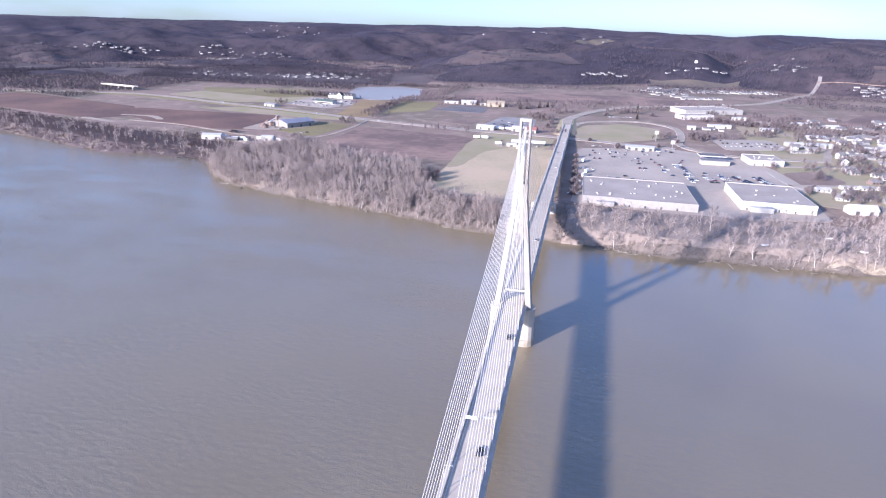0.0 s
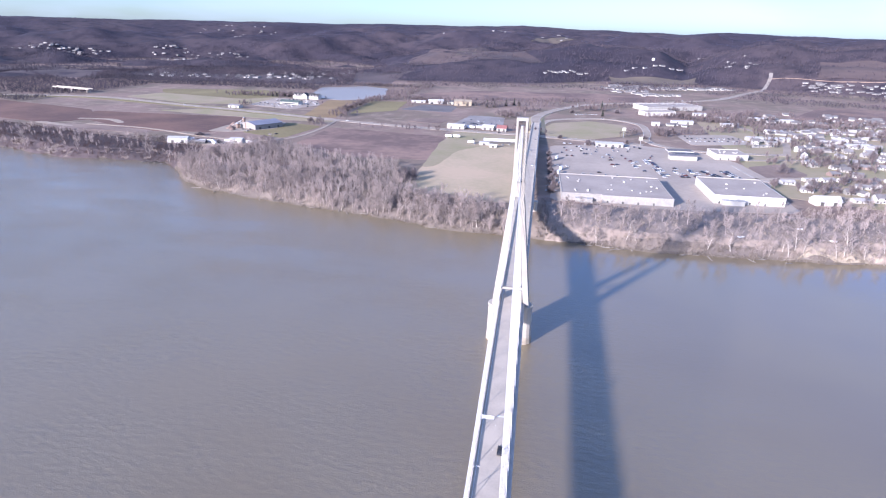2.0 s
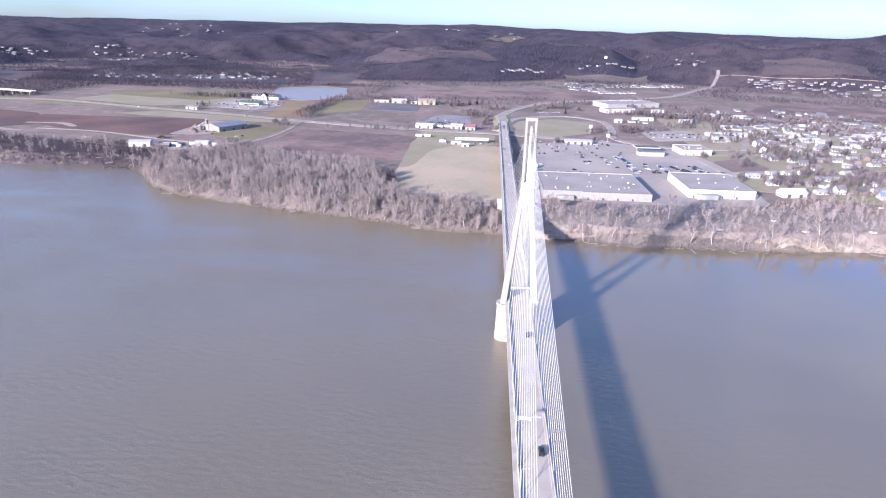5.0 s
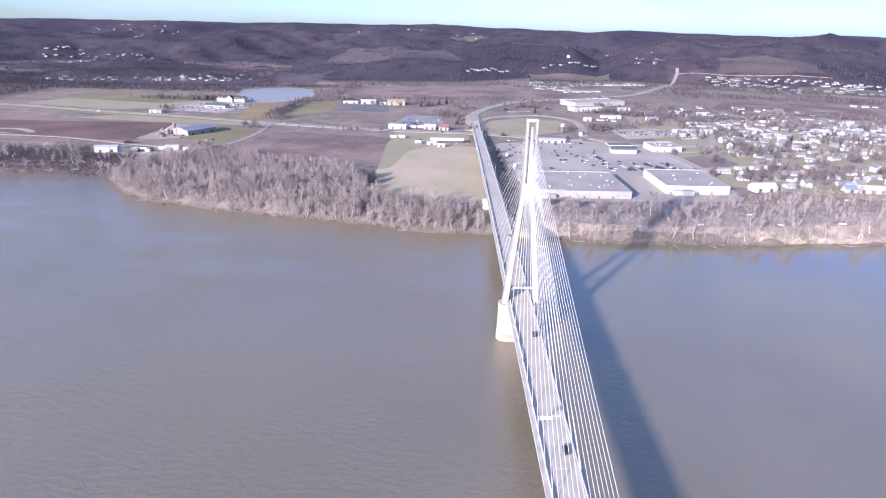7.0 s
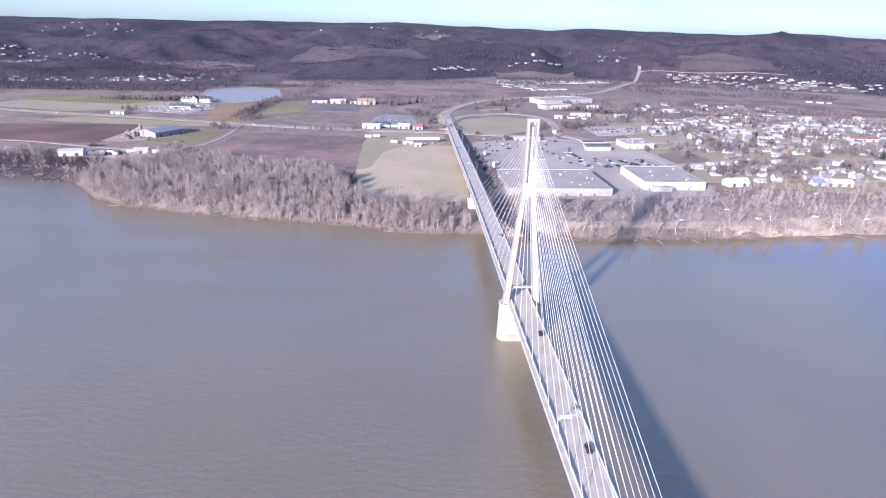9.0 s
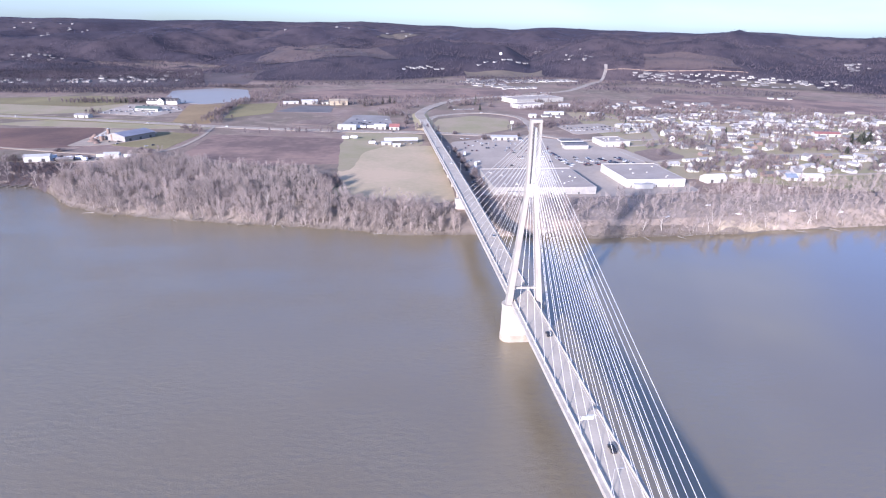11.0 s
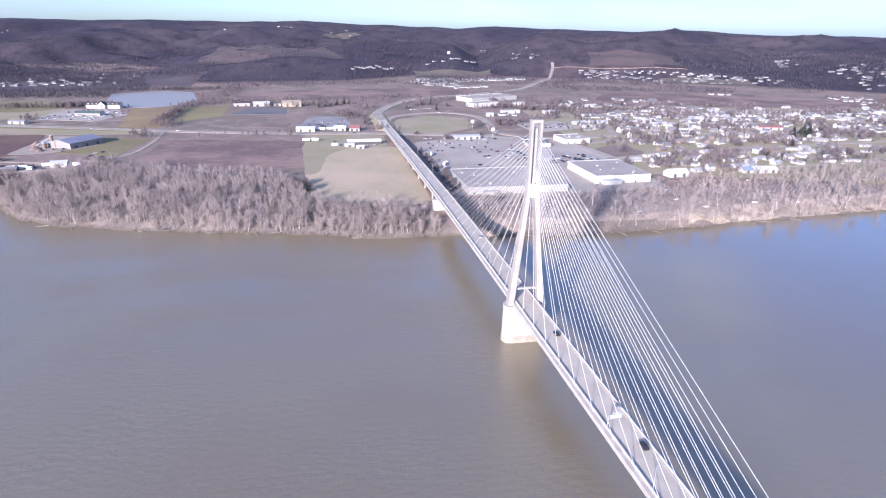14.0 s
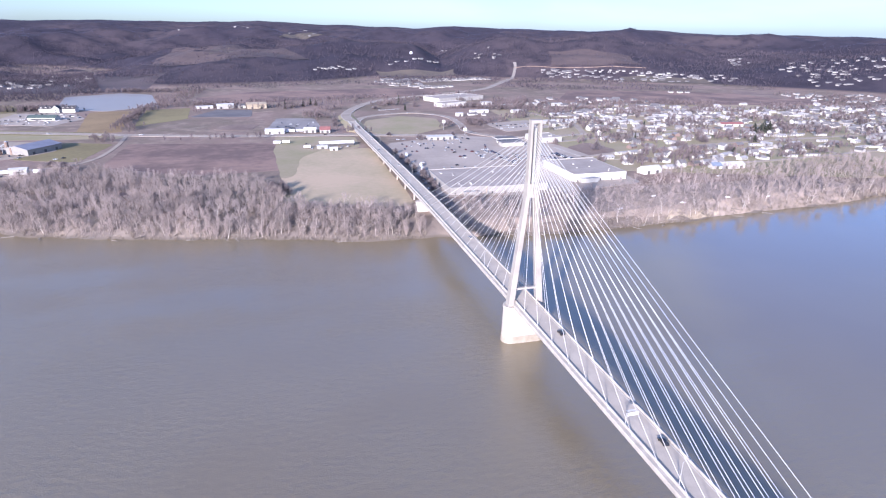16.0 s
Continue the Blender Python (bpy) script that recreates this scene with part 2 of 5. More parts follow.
def ground_material():
    """Winter grass and soil on the flat; leaf litter under bare woods on the slopes, tinted violet for haze."""
    m = bpy.data.materials.new("winter_ground")
    m.use_nodes = True
    n, l = m.node_tree.nodes, m.node_tree.links
    p = n["Principled BSDF"]
    p.inputs["Roughness"].default_value = 0.95
    p.inputs["Specular IOR Level"].default_value = 0.2
    geo, sep = n.new("ShaderNodeNewGeometry"), n.new("ShaderNodeSeparateXYZ")
    l.new(geo.outputs["Position"], sep.inputs[0])

    def noise_ramp(scale, detail, lo, hi, stretch=(1, 1, 1)):
        t, r, q = n.new("ShaderNodeTexNoise"), n.new("ShaderNodeMapRange"), n.new("ShaderNodeMapping")
        q.inputs["Scale"].default_value = stretch
        t.inputs["Scale"].default_value, t.inputs["Detail"].default_value = scale, detail
        r.inputs["From Min"].default_value, r.inputs["From Max"].default_value = lo, hi
        l.new(geo.outputs["Position"], q.inputs["Vector"])
        l.new(q.outputs["Vector"], t.inputs["Vector"])
        l.new(t.outputs["Fac"], r.inputs["Value"])
        return r.outputs["Result"]

    def blend(a, b, f):
        x = n.new("ShaderNodeMix")
        x.data_type = "RGBA"
        for key, v in (("A", a), ("B", b)):
            if isinstance(v, tuple):
                x.inputs[key].default_value = (*v, 1)
            else:
                l.new(v, x.inputs[key])
        l.new(f, x.inputs["Factor"])
        return x.outputs["Result"]

    flat = blend((0.285, 0.205, 0.17), (0.205, 0.165, 0.125), noise_ramp(0.009, 4, 0.4, 0.62))
    flat = blend(flat, (0.36, 0.28, 0.225), noise_ramp(0.05, 6, 0.5, 0.75))
    woods = blend((0.052, 0.044, 0.06), (0.092, 0.072, 0.08), noise_ramp(0.0022, 5, 0.42, 0.66, (1, 1, 3)))
    woods = blend(woods, (0.034, 0.03, 0.043), noise_ramp(0.02, 6, 0.45, 0.7))
    high = n.new("ShaderNodeMapRange")
    high.inputs["From Min"].default_value, high.inputs["From Max"].default_value = 11.5, 15.5
    l.new(sep.outputs["Z"], high.inputs["Value"])
    col = blend(flat, woods, high.outputs["Result"])
    bank = n.new("ShaderNodeMapRange")
    bank.inputs["From Min"].default_value, bank.inputs["From Max"].default_value = 10.8, 9.0
    l.new(sep.outputs["Z"], bank.inputs["Value"])
    col = blend(col, blend((0.19, 0.157, 0.14), (0.29, 0.235, 0.195), noise_ramp(0.03, 5, 0.5, 0.68)), bank.outputs["Result"])
    low = n.new("ShaderNodeMapRange")
    low.inputs["From Min"].default_value, low.inputs["From Max"].default_value = 1.8, 0.7
    l.new(sep.outputs["Z"], low.inputs["Value"])
    col = blend(col, (0.15, 0.125, 0.105), low.outputs["Result"])
    l.new(col, p.inputs["Base Color"])
    t, bp = n.new("ShaderNodeTexNoise"), n.new("ShaderNodeBump")
    t.inputs["Scale"].default_value, t.inputs["Detail"].default_value = 0.12, 7.0
    bp.inputs["Distance"].default_value = 1.2
    l.new(geo.outputs["Position"], t.inputs["Vector"])
    l.new(t.outputs["Fac"], bp.inputs["Height"])
    l.new(bp.outputs["Normal"], p.inputs["Normal"])
    return m


M_GROUND = ground_material()
CAR_PAINTS = [mat("car_paint_" + k, c, None, 1.0, 0.3, spec=0.5) for k, c in (
    ("white", (0.75, 0.75, 0.75)), ("silver", (0.42, 0.43, 0.45)), ("black", (0.03, 0.03, 0.035)),
    ("dark_red", (0.13, 0.03, 0.03)), ("dark_blue", (0.03, 0.045, 0.09)))]


# ---- mesh helpers ----
class Shape:
    """Vertices and faces gathered for one mesh."""

    def __init__(self):
        self.v, self.f = [], []

    def box(self, x0, x1, y0, y1, z0, z1, top=1.0):
        cx, cy, k = (x0 + x1) / 2, (y0 + y1) / 2, len(self.v)
        for z, s in ((z0, 1.0), (z1, top)):
            for x, y in ((x0, y0), (x1, y0), (x1, y1), (x0, y1)):
                self.v.append((cx + (x - cx) * s, cy + (y - cy) * s, z))
        for q in ((3, 2, 1, 0), (4, 5, 6, 7), (0, 1, 5, 4), (1, 2, 6, 5), (2, 3, 7, 6), (3, 0, 4, 7)):
            self.f.append(tuple(k + i for i in q))
        return self

    def rings(self, rings, closed=True, caps=True):
        """Joins rings of equally many points into a skin."""
        k, n = len(self.v), len(rings[0])
        for r in rings:
            self.v += [tuple(p) for p in r]
        for a in range(len(rings) - 1):
            for i in range(n if closed else n - 1):
                j = (i + 1) % n
                self.f.append((k + a * n + i, k + a * n + j, k + (a + 1) * n + j, k + (a + 1) * n + i))
        if caps:
            self.f.append(tuple(k + i for i in reversed(range(n))))
            self.f.append(tuple(k + (len(rings) - 1) * n + i for i in range(n)))
        return self

    def tube(self, p, q, r0, r1, n=5, caps=False):
        p, q = Vector(p), Vector(q)
        d = (q - p).normalized()
        a = d.orthogonal().normalized()
        b = d.cross(a)
        turn = [(math.cos(2 * math.pi * i / n), math.sin(2 * math.pi * i / n)) for i in range(n)]
        return self.rings([[p + (a * c + b * s) * r0 for c, s in turn], [q + (a * c + b * s) * r1 for c, s in turn]], caps=caps)

    def sliver(self, p, q, w):
        """A thin twig: one tapering triangle pair."""
        p, q = Vector(p), Vector(q)
        side = (q - p).orthogonal().normalized() * w
        side.rotate(Matrix.Rotation(random.uniform(0, 6.28), 3, (q - p).normalized()))
        k = len(self.v)
        self.v += [tuple(p - side), tuple(p + side), tuple(q)]
        self.f.append((k, k + 1, k + 2))
        return self

    def prism(self, outline, z0, z1):
        return self.rings([[(x, y, z0) for x, y in outline], [(x, y, z1) for x, y in outline]])

    def gable(self, x0, x1, y0, y1, z0, z1, ridge):
        """Walls under a gable whose ridge runs along x."""
        k, c = len(self.v), (y0 + y1) / 2
        for x in (x0, x1):
            self.v += [(x, y0, z0), (x, y1, z0), (x, y1, z1), (x, c, ridge), (x, y0, z1)]
        self.f += [(k, k + 4, k + 3, k + 2, k + 1), (k + 5, k + 6, k + 7, k + 8, k + 9), (k, k + 5, k + 9, k + 4), (k + 1, k + 2, k + 7, k + 6)]
        return self

    def roof(self, x0, x1, y0, y1, z1, ridge, over=0.5, thick=0.22):
        """Two sloping slabs over a gable along x."""
        c = (y0 + y1) / 2
        drop = over * (ridge - z1) / (c - y0)
        for s, ye in ((-1, y0 - over), (1, y1 + over)):
            k = len(self.v)
            for x in (x0 - over, x1 + over):
                self.v += [(x, ye, z1 - drop + 0.02), (x, c, ridge + 0.02), (x, c, ridge + thick), (x, ye, z1 - drop + thick)]
            q = [(0, 1, 2, 3), (7, 6, 5, 4), (0, 4, 5, 1), (3, 2, 6, 7), (0, 3, 7, 4), (1, 5, 6, 2)]
            self.f += [tuple(k + i for i in (f if s < 0 else f[::-1])) for f in q]
        return self


def part(name, shape, material, parent=None, label="", smooth=False):
    me = bpy.data.meshes.new(name)
    me.from_pydata(shape.v, [], shape.f)
    me.materials.append(material)
    if smooth:
        me.shade_smooth()
    ob = new(name, me)
    ob.parent = parent
    if label:
        ob["label"] = label
    return ob


def thing(name, x, y, z, turn=0.0, label="", category="", group="", kind=""):
    ob = new(name)
    ob.empty_display_size = 0.5
    ob.matrix_basis = pose(x, y, z, 0, 0, turn)
    return tagged(ob, label, category, group, kind)


def numpy_mesh(name, verts, faces, material):
    """One mesh from arrays of vertices and triangles."""
    me = bpy.data.meshes.new(name)
    me.vertices.add(len(verts))
    me.vertices.foreach_set("co", np.asarray(verts, np.float32).ravel())
    me.loops.add(faces.size)
    me.loops.foreach_set("vertex_index", np.asarray(faces, np.int32).ravel())
    me.polygons.add(len(faces))
    me.polygons.foreach_set("loop_start", np.arange(0, faces.size, faces.shape[1], dtype=np.int32))
    me.materials.append(material)
    me.update(calc_edges=True)
    return new(name, me)


# ---- the lie of the land ----
SHORE_X = [-3000, -1500, -774, -663, -538, -485, -415, -377, -347, -306, -261, -204, -158, -114, -72, -40, 1, 38, 70, 107, 147, 202, 253, 329, 384, 460, 900, 1500, 3000]
SHORE_Y = [900, 600, 388, 355, 318, 326, 327, 293, 256, 231, 217, 201, 191, 182, 168, 164, 163, 157, 153, 152, 153, 156, 165, 172, 176, 190, 280, 420, 800]
HUB = (-40.0, -265.0)
NEAR_B = [-60, -48.6, -36.5, -22, -14, -8.9, -1.3, 3.5, 7.3, 10.1, 12.4, 14.6, 16.7, 20, 28, 33.2, 36, 42, 48, 60]
NEAR_Z = [36, 36, 40, 31, 53, 84, 100, 124, 118, 100, 57, 94, 118, 131, 134, 92, 84, 90, 103, 103]
MID_B = [-60, -48, -41, -32, -24, -17, 0, 10, 20, 30, 48, 60]
MID_Z = [91, 91, 94, 83, 114, 120, 128, 118, 140, 135, 112, 110]
FAR_B = [-60, -48.7, -43, -37, -30, -15, -5, -2.7, 2.2, 6.9, 11.3, 14.4, 17.4, 22, 27, 30.8, 34, 38.4, 48.9, 60]
FAR_Z = [166, 167, 171, 168, 172, 176, 175, 185, 171, 157, 152, 167, 160, 156, 148, 158, 146, 136, 130, 130]
PLAIN = 11.0


def lumps(x, y, size, seed=0.0):
    """Smooth uneven ground between -1 and 1."""
    x, y = x / size + seed, y / size - 1.7 * seed
    return (np.sin(1.3 * x + 0.7 * np.sin(1.1 * y)) + np.sin(1.7 * y + 0.9 * np.sin(0.8 * x + 2)) + 0.6 * np.sin(2.9 * x - 2.3 * y + 1) + 0.5 * np.sin(4.1 * y + 3.3 * x)) / 3.1


def height(x, y):
    x, y = np.asarray(x, float), np.asarray(y, float)
    inland = y - np.interp(x, SHORE_X, SHORE_Y) + 3.5 * lumps(x, y, 14.0) + 2.0 * lumps(x, y, 4.5, 4.0)
    z = np.interp(inland, [-30, -4, 1, 4, 17, 34], [-6, -2.5, 0.4, 2.6, 9.4, PLAIN])
    bearing = np.degrees(np.arctan2(x - HUB[0], y - HUB[1]))
    r = np.hypot(x - HUB[0], y - HUB[1])
    lift = lambda zz, at, ref: 148 + (np.asarray(zz, float) - 148) * at / ref
    near = np.maximum(lift(np.interp(bearing, NEAR_B, NEAR_Z), 2250, 1900), 14)
    mid, far = np.interp(bearing, MID_B, MID_Z), np.interp(bearing, FAR_B, FAR_Z)
    mid = np.maximum(mid, 20)
    foot = np.interp(bearing, [-60, -20, -12, 0, 4, 7, 14, 19, 24, 30, 40, 60], [1750, 1700, 1600, 1650, 1800, 1880, 1880, 1850, 1850, 1800, 1800, 1750])
    stops = [(foot, np.full_like(r, PLAIN)), (0.5 * foot + 1125, PLAIN + 0.5 * (near - PLAIN)), (2250, near), (2620, 0.6 * near), (3100, mid), (3600, 0.72 * mid), (4480, far), (4900, 0.85 * far)]
    hill = np.full_like(r, PLAIN)
    for (r0, z0), (r1, z1) in zip(stops, stops[1:]):
        k = np.clip((r - r0) / (r1 - r0), 0, 1)
        k = k * k * (3 - 2 * k)
        hill = np.where(r >= r0, z0 + (z1 - z0) * k, hill)
    rough = np.clip((r - foot) / 700, 0, 1) * (1 - np.clip((r - 3900) / 500, 0, 0.8))
    hill = hill + rough * (34 * lumps(x, y, 170.0, 3.0) + 12 * lumps(x, y, 60.0, 5.0))
    return np.where((r > 1600) & (y > 300), np.maximum(hill, PLAIN), z)


def ground_z(x, y):
    return float(height(x, y))


def build_ground():
    ys = np.concatenate([np.linspace(-1200, 60, 14), np.linspace(80, 420, 115), np.linspace(430, 1600, 79), np.linspace(1630, 4750, 105)])
    xs = np.concatenate([np.linspace(-4600, -1250, 68), np.linspace(-1210, -560, 40), np.linspace(-548, 548, 185), np.linspace(560, 1250, 44), np.linspace(1290, 4600, 68)])
    gx, gy = np.meshgrid(xs, ys)
    z = height(gx, gy)
    near_bank = np.clip((-gy - 420) / 40, 0, 1)
    z = np.where(gy < -300, np.maximum(z, -6 + 17 * near_bank), z)
    verts = np.stack([gx, gy, z], -1).reshape(-1, 3)
    w = len(xs)
    i, j = np.meshgrid(np.arange(len(ys) - 1), np.arange(w - 1), indexing="ij")
    a = (i * w + j).ravel()
    ob = numpy_mesh("ground", verts, np.stack([a, a + 1, a + 1 + w, a + w], -1), M_GROUND)
    ob.data.shade_smooth()
    return tagged(ob, "brown winter plain rising to bare wooded hills", "ground", kind="structure")


build_ground()
tagged(part("water", Shape().box(-4600, 4600, -1200, 1000, -4.5, 0.0), M_RIVER), "wide muddy brown river with small ripples", "river", kind="structure")

# ---- fields, ponds, lots and roads ----
PATCHES = []


def patch(name, outline, material, lift, label, category):
    """A flat sheet on the plain, its corners rounded and its sides a little wavy."""
    pts, n = [], len(outline)
    for i in range(n):
        a, b = Vector(outline[i]), Vector(outline[(i + 1) % n])
        steps = max(2, int((b - a).length / 12))
        side = Vector((-(b - a).y, (b - a).x)).normalized()
        for s in range(steps):
            k = (s + 0.5) / steps
            pts.append(a.lerp(b, k) + side * random.uniform(-0.8, 0.8))
    PATCHES.append((np.array([tuple(v) for v in outline]), name))
    lift += 0.006 * len(PATCHES)
    sh = Shape().prism([(v.x, v.y) for v in pts], PLAIN - 0.3, PLAIN + lift)
    if sum(a[0] * b[1] - b[0] * a[1] for a, b in zip(outline, outline[1:] + outline[:1])) < 0:
        sh.f = [f[::-1] for f in sh.f]
    return tagged(part(name, sh, material), label, category, kind="structure")


def inside_all(x, y, names=None):
    """Which points of two arrays lie on one of the patches."""
    x, y = np.asarray(x, float), np.asarray(y, float)
    hit = np.zeros(x.shape, bool)
    for poly, name in PATCHES:
        if (names and name not in names) or name in ("woodland_floor", "scrub_floor"):
            continue
        (ax, ay), (bx, by) = poly.min(0), poly.max(0)
        near = np.nonzero((x > ax) & (x < bx) & (y > ay) & (y < by))[0]
        if not len(near):
            continue
        px, py, c = x[near], y[near], np.zeros(len(near), bool)
        for (x0, y0), (x1, y1) in zip(poly, np.roll(poly, 1, 0)):
            if y0 != y1:
                c ^= ((y0 > py) != (y1 > py)) & (px < (x1 - x0) * (py - y0) / (y1 - y0) + x0)
        hit[near] |= c
    return hit


def inside(x, y, names=None):
    return bool(inside_all([x], [y], names)[0])


patch("hay_field", [(-118, 246), (-38, 214), (-9, 218), (-9, 300), (-13, 478), (-60, 470), (-122, 500)], FIELDS["tan"], 0.06, "open tan hay field beside the bridge", "field")
patch("pasture", [(-124, 500), (-60, 470), (-24, 478), (-22, 560), (-128, 578)], FIELDS["lawn"], 0.08, "dull green strip of grass by the road", "field")
patch("green_strip", [(-122, 560), (-128, 480), (-124, 420), (-119, 330), (-105, 345), (-98, 430), (-60, 490), (-76, 546)], FIELDS["lawn"], 0.10, "dull green grass beside the hay field", "field")
patch("fallow_field", [(-301, 556), (-126, 528), (-116, 372), (-200, 360), (-300, 420)], FIELDS["pink"], 0.06, "dark brown fallow field", "field")
patch("ploughed_field", [(-726, 600), (-462, 612), (-425, 470), (-535, 449), (-680, 520)], FIELDS["brown"], 0.06, "reddish brown ploughed field", "field")
patch("green_field", [(-800, 890), (-850, 960), (-640, 1022), (-575, 990), (-545, 900), (-590, 842)], FIELDS["green"], 0.06, "yellow green winter wheat field", "field")
patch("field_margin", [(-823, 802), (-800, 886), (-592, 838), (-545, 896), (-497, 790), (-640, 742)], FIELDS["lawn"], 0.05, "pale dry margin of the wheat field", "field")
patch("far_green_field", [(-1418, 1150), (-1423, 1330), (-1230, 1280), (-1160, 1070)], FIELDS["green"], 0.06, "small far green field among woods", "field")
patch("gold_field", [(-390, 662), (-430, 880), (-360, 890), (-332, 650)], FIELDS["gold"], 0.06, "dry golden grass field beside the pond", "field")
patch("small_field", [(-326, 705), (-345, 895), (-275, 915), (-262, 772)], FIELDS["green"], 0.09, "olive green field with dry patches", "field")
patch("roadside_field", [(-560, 690), (-400, 655), (-310, 632), (-318, 600), (-450, 610), (-640, 640)], FIELDS["lawn"], 0.04, "grassy verge along the highway", "field")
patch("works_lawn", [(-405, 480), (-330, 452), (-318, 560), (-380, 580)], FIELDS["green"], 0.05, "dull green lawn round the river works", "field")
patch("stubble_field", [(-250, 960), (240, 1090), (250, 1260), (-180, 1190), (-290, 1080)], FIELDS["pink"], 0.06, "wide reddish stubble field below the hills", "field")
patch("far_stubble_field", [(430, 900), (560, 1120), (820, 1080), (1080, 900), (1010, 790), (880, 760), (700, 840)], FIELDS["pink"], 0.06, "reddish stubble field behind the town", "field")
patch("loop_lawn", [(-3, 640), (14, 708), (75, 748), (128, 712), (118, 612), (66, 566), (12, 560)], FIELDS["lawn"], 0.06, "oval lawn inside the ramp loop", "lawn")
patch("town_lawn", [(222, 300), (470, 215), (1000, 300), (1010, 760), (560, 830), (250, 800), (235, 560)], FIELDS["lawn"], 0.03, "patchy lawns of the riverside town", "lawn")
patch("parking_lot", [(16, 300), (150, 318), (224, 330), (236, 372), (226, 450), (200, 505), (110, 545), (12, 500)], M_LOT, 0.10, "wide grey asphalt parking lot of the shops", "parking lot")
patch("side_lot", [(16, 236), (118, 226), (222, 246), (226, 335), (150, 322), (16, 305)], M_LOT, 0.07, "grey asphalt yard round the shops", "parking lot")
patch("works_yard", [(-450, 470), (-405, 480), (-372, 520), (-380, 580), (-450, 600)], M_GRAVEL, 0.07, "pale gravel yard of the river works", "yard")
patch("marina_yard", [(-450, 372), (-352, 392), (-346, 430), (-440, 410)], M_GRAVEL, 0.07, "pale gravel yard by the boat landing", "yard")
patch("inn_lot", [(-540, 760), (-440, 725), (-415, 800), (-450, 870), (-540, 880)], M_LOT, 0.07, "grey parking lot beside the inn", "parking lot")
patch("dealer_lot", [(-140, 640), (-60, 630), (-66, 745), (-125, 755)], M_WET, 0.08, "bluish wet lot behind the roadside shops", "parking lot")
patch("shed_yard", [(-262, 790), (-165, 780), (-168, 868), (-228, 880)], M_WET2, 0.08, "dark wet yard in front of the sheds", "yard")
patch("bare_lot", [(228, 432), (236, 370), (286, 402), (272, 460)], M_DIRT, 0.07, "bare reddish building lot beside the shops", "lot")
patch("car_lot", [(196, 560), (285, 590), (270, 668), (190, 640)], M_LOT, 0.07, "grey asphalt lot with parked cars", "parking lot")
patch("dirt_scrape", [(-720, 470), (-650, 452), (-642, 460), (-690, 474), (-715, 482)], M_GRAVEL, 0.09, "pale scraped dirt beside the ploughed field", "dirt")
patch("dirt_scrape", [(-690, 516), (-640, 522), (-604, 498), (-598, 504), (-634, 532), (-688, 526)], M_GRAVEL, 0.09, "pale curved wheel track in the soil", "dirt")
patch("pond", [(-500, 940), (-410, 885), (-335, 950), (-385, 1160), (-450, 1200), (-540, 1130)], M_POND, 0.10, "calm grey pond beside the inn", "pond")
patch("rutted_yard", [(-215, 650), (-160, 640), (-150, 690), (-190, 700)], M_DIRT, 0.09, "rutted brown ground by the road", "yard")


patch("gravel_bar", [(-690, 415), (-600, 440), (-520, 430), (-515, 455), (-600, 475), (-680, 470)], M_DIRT, 0.05, "pale gravel ground by the river", "yard")
patch("scrub_field", [(-1100, 560), (-700, 470), (-660, 520), (-740, 610), (-1080, 700)], FIELDS["brown"], 0.05, "reddish fallow ground by the river", "field")
patch("verge", [(-1120, 735), (-880, 790), (-640, 735), (-480, 692), (-345, 650), (-340, 618), (-480, 655), (-640, 698), (-880, 752), (-1118, 690)], FIELDS["green"], 0.03, "pale dry grass verge along the highway", "verge")


def draped(name, corners, material, label, n=14, lift=1.0):
    """A field lying on a slope between four corners."""
    a, b, c, d = (Vector(p) for p in corners)
    sh = Shape()
    for i in range(n + 1):
        for j in range(n + 1):
            u, v = i / n, j / n
            p = (a.lerp(b, u)).lerp(d.lerp(c, u), v)
            edge = min(6, 6 * lift) * math.sin(9 * u + 4 * v)
            sh.v.append((p.x + edge, p.y + edge, ground_z(p.x + edge, p.y + edge) + lift))
    for i in range(n):
        for j in range(n):
            k = i * (n + 1) + j
            sh.f.append((k, k + n + 1, k + n + 2, k + 1))
    PATCHES.append((np.array([tuple(p) for p in (a, b, c, d)]), name))
    return tagged(part(name, sh, material), label, "field", kind="structure")


draped("hill_field", [(702, 1540), (960, 1440), (985, 1560), (760, 1690)], M_CLEAR, "bare reddish field on the hillside")
PATCHES.append((np.array([(-430, 1400), (40, 1500), (60, 1780), (-120, 1900), (-400, 1830)]), "cleared_slope"))
draped("hill_clearing", [(-520, 1690), (-10, 1690), (-120, 1950), (-480, 2150)], M_CLEAR, "open reddish slope among the hill woods")
draped("bank_grass", [(14, 157), (420, 173), (420, 236), (14, 228)], M_BANK, "pinkish dry grass on the river bank", 100, 0.4)
draped("scrub_floor", [(-1000, 424), (-388, 278), (-376, 366), (-1000, 505)], M_LITTER, "dark leaf litter under the bank scrub", 80, 0.3)
draped("shore_sand", [(190, 158), (252, 163.5), (250, 174), (206, 170)], M_SAND, "sandy tan beach on the river bank", 24, 0.4)
draped("ridge_meadow", [(-119, 2660), (134, 2820), (131, 2900), (-94, 2740)], M_MEADOW, "pale meadow strip on the far ridge")
draped("slope_meadow", [(-332, 1829), (-260, 1850), (-282, 1981), (-355, 2000)], M_MEADOW, "small dull green meadow on the hillside")
draped("woodland_floor", [(-1900, 1020), (-420, 1235), (-420, 1580), (-2000, 1500)], M_LITTER, "dark leaf litter under the bare woods of the plain", 60, 0.25)
draped("town_meadow", [(830, 1350), (1055, 1220), (1072, 1292), (862, 1390)], M_MEADOW, "dull green meadow below the far houses", 14, 0.6)
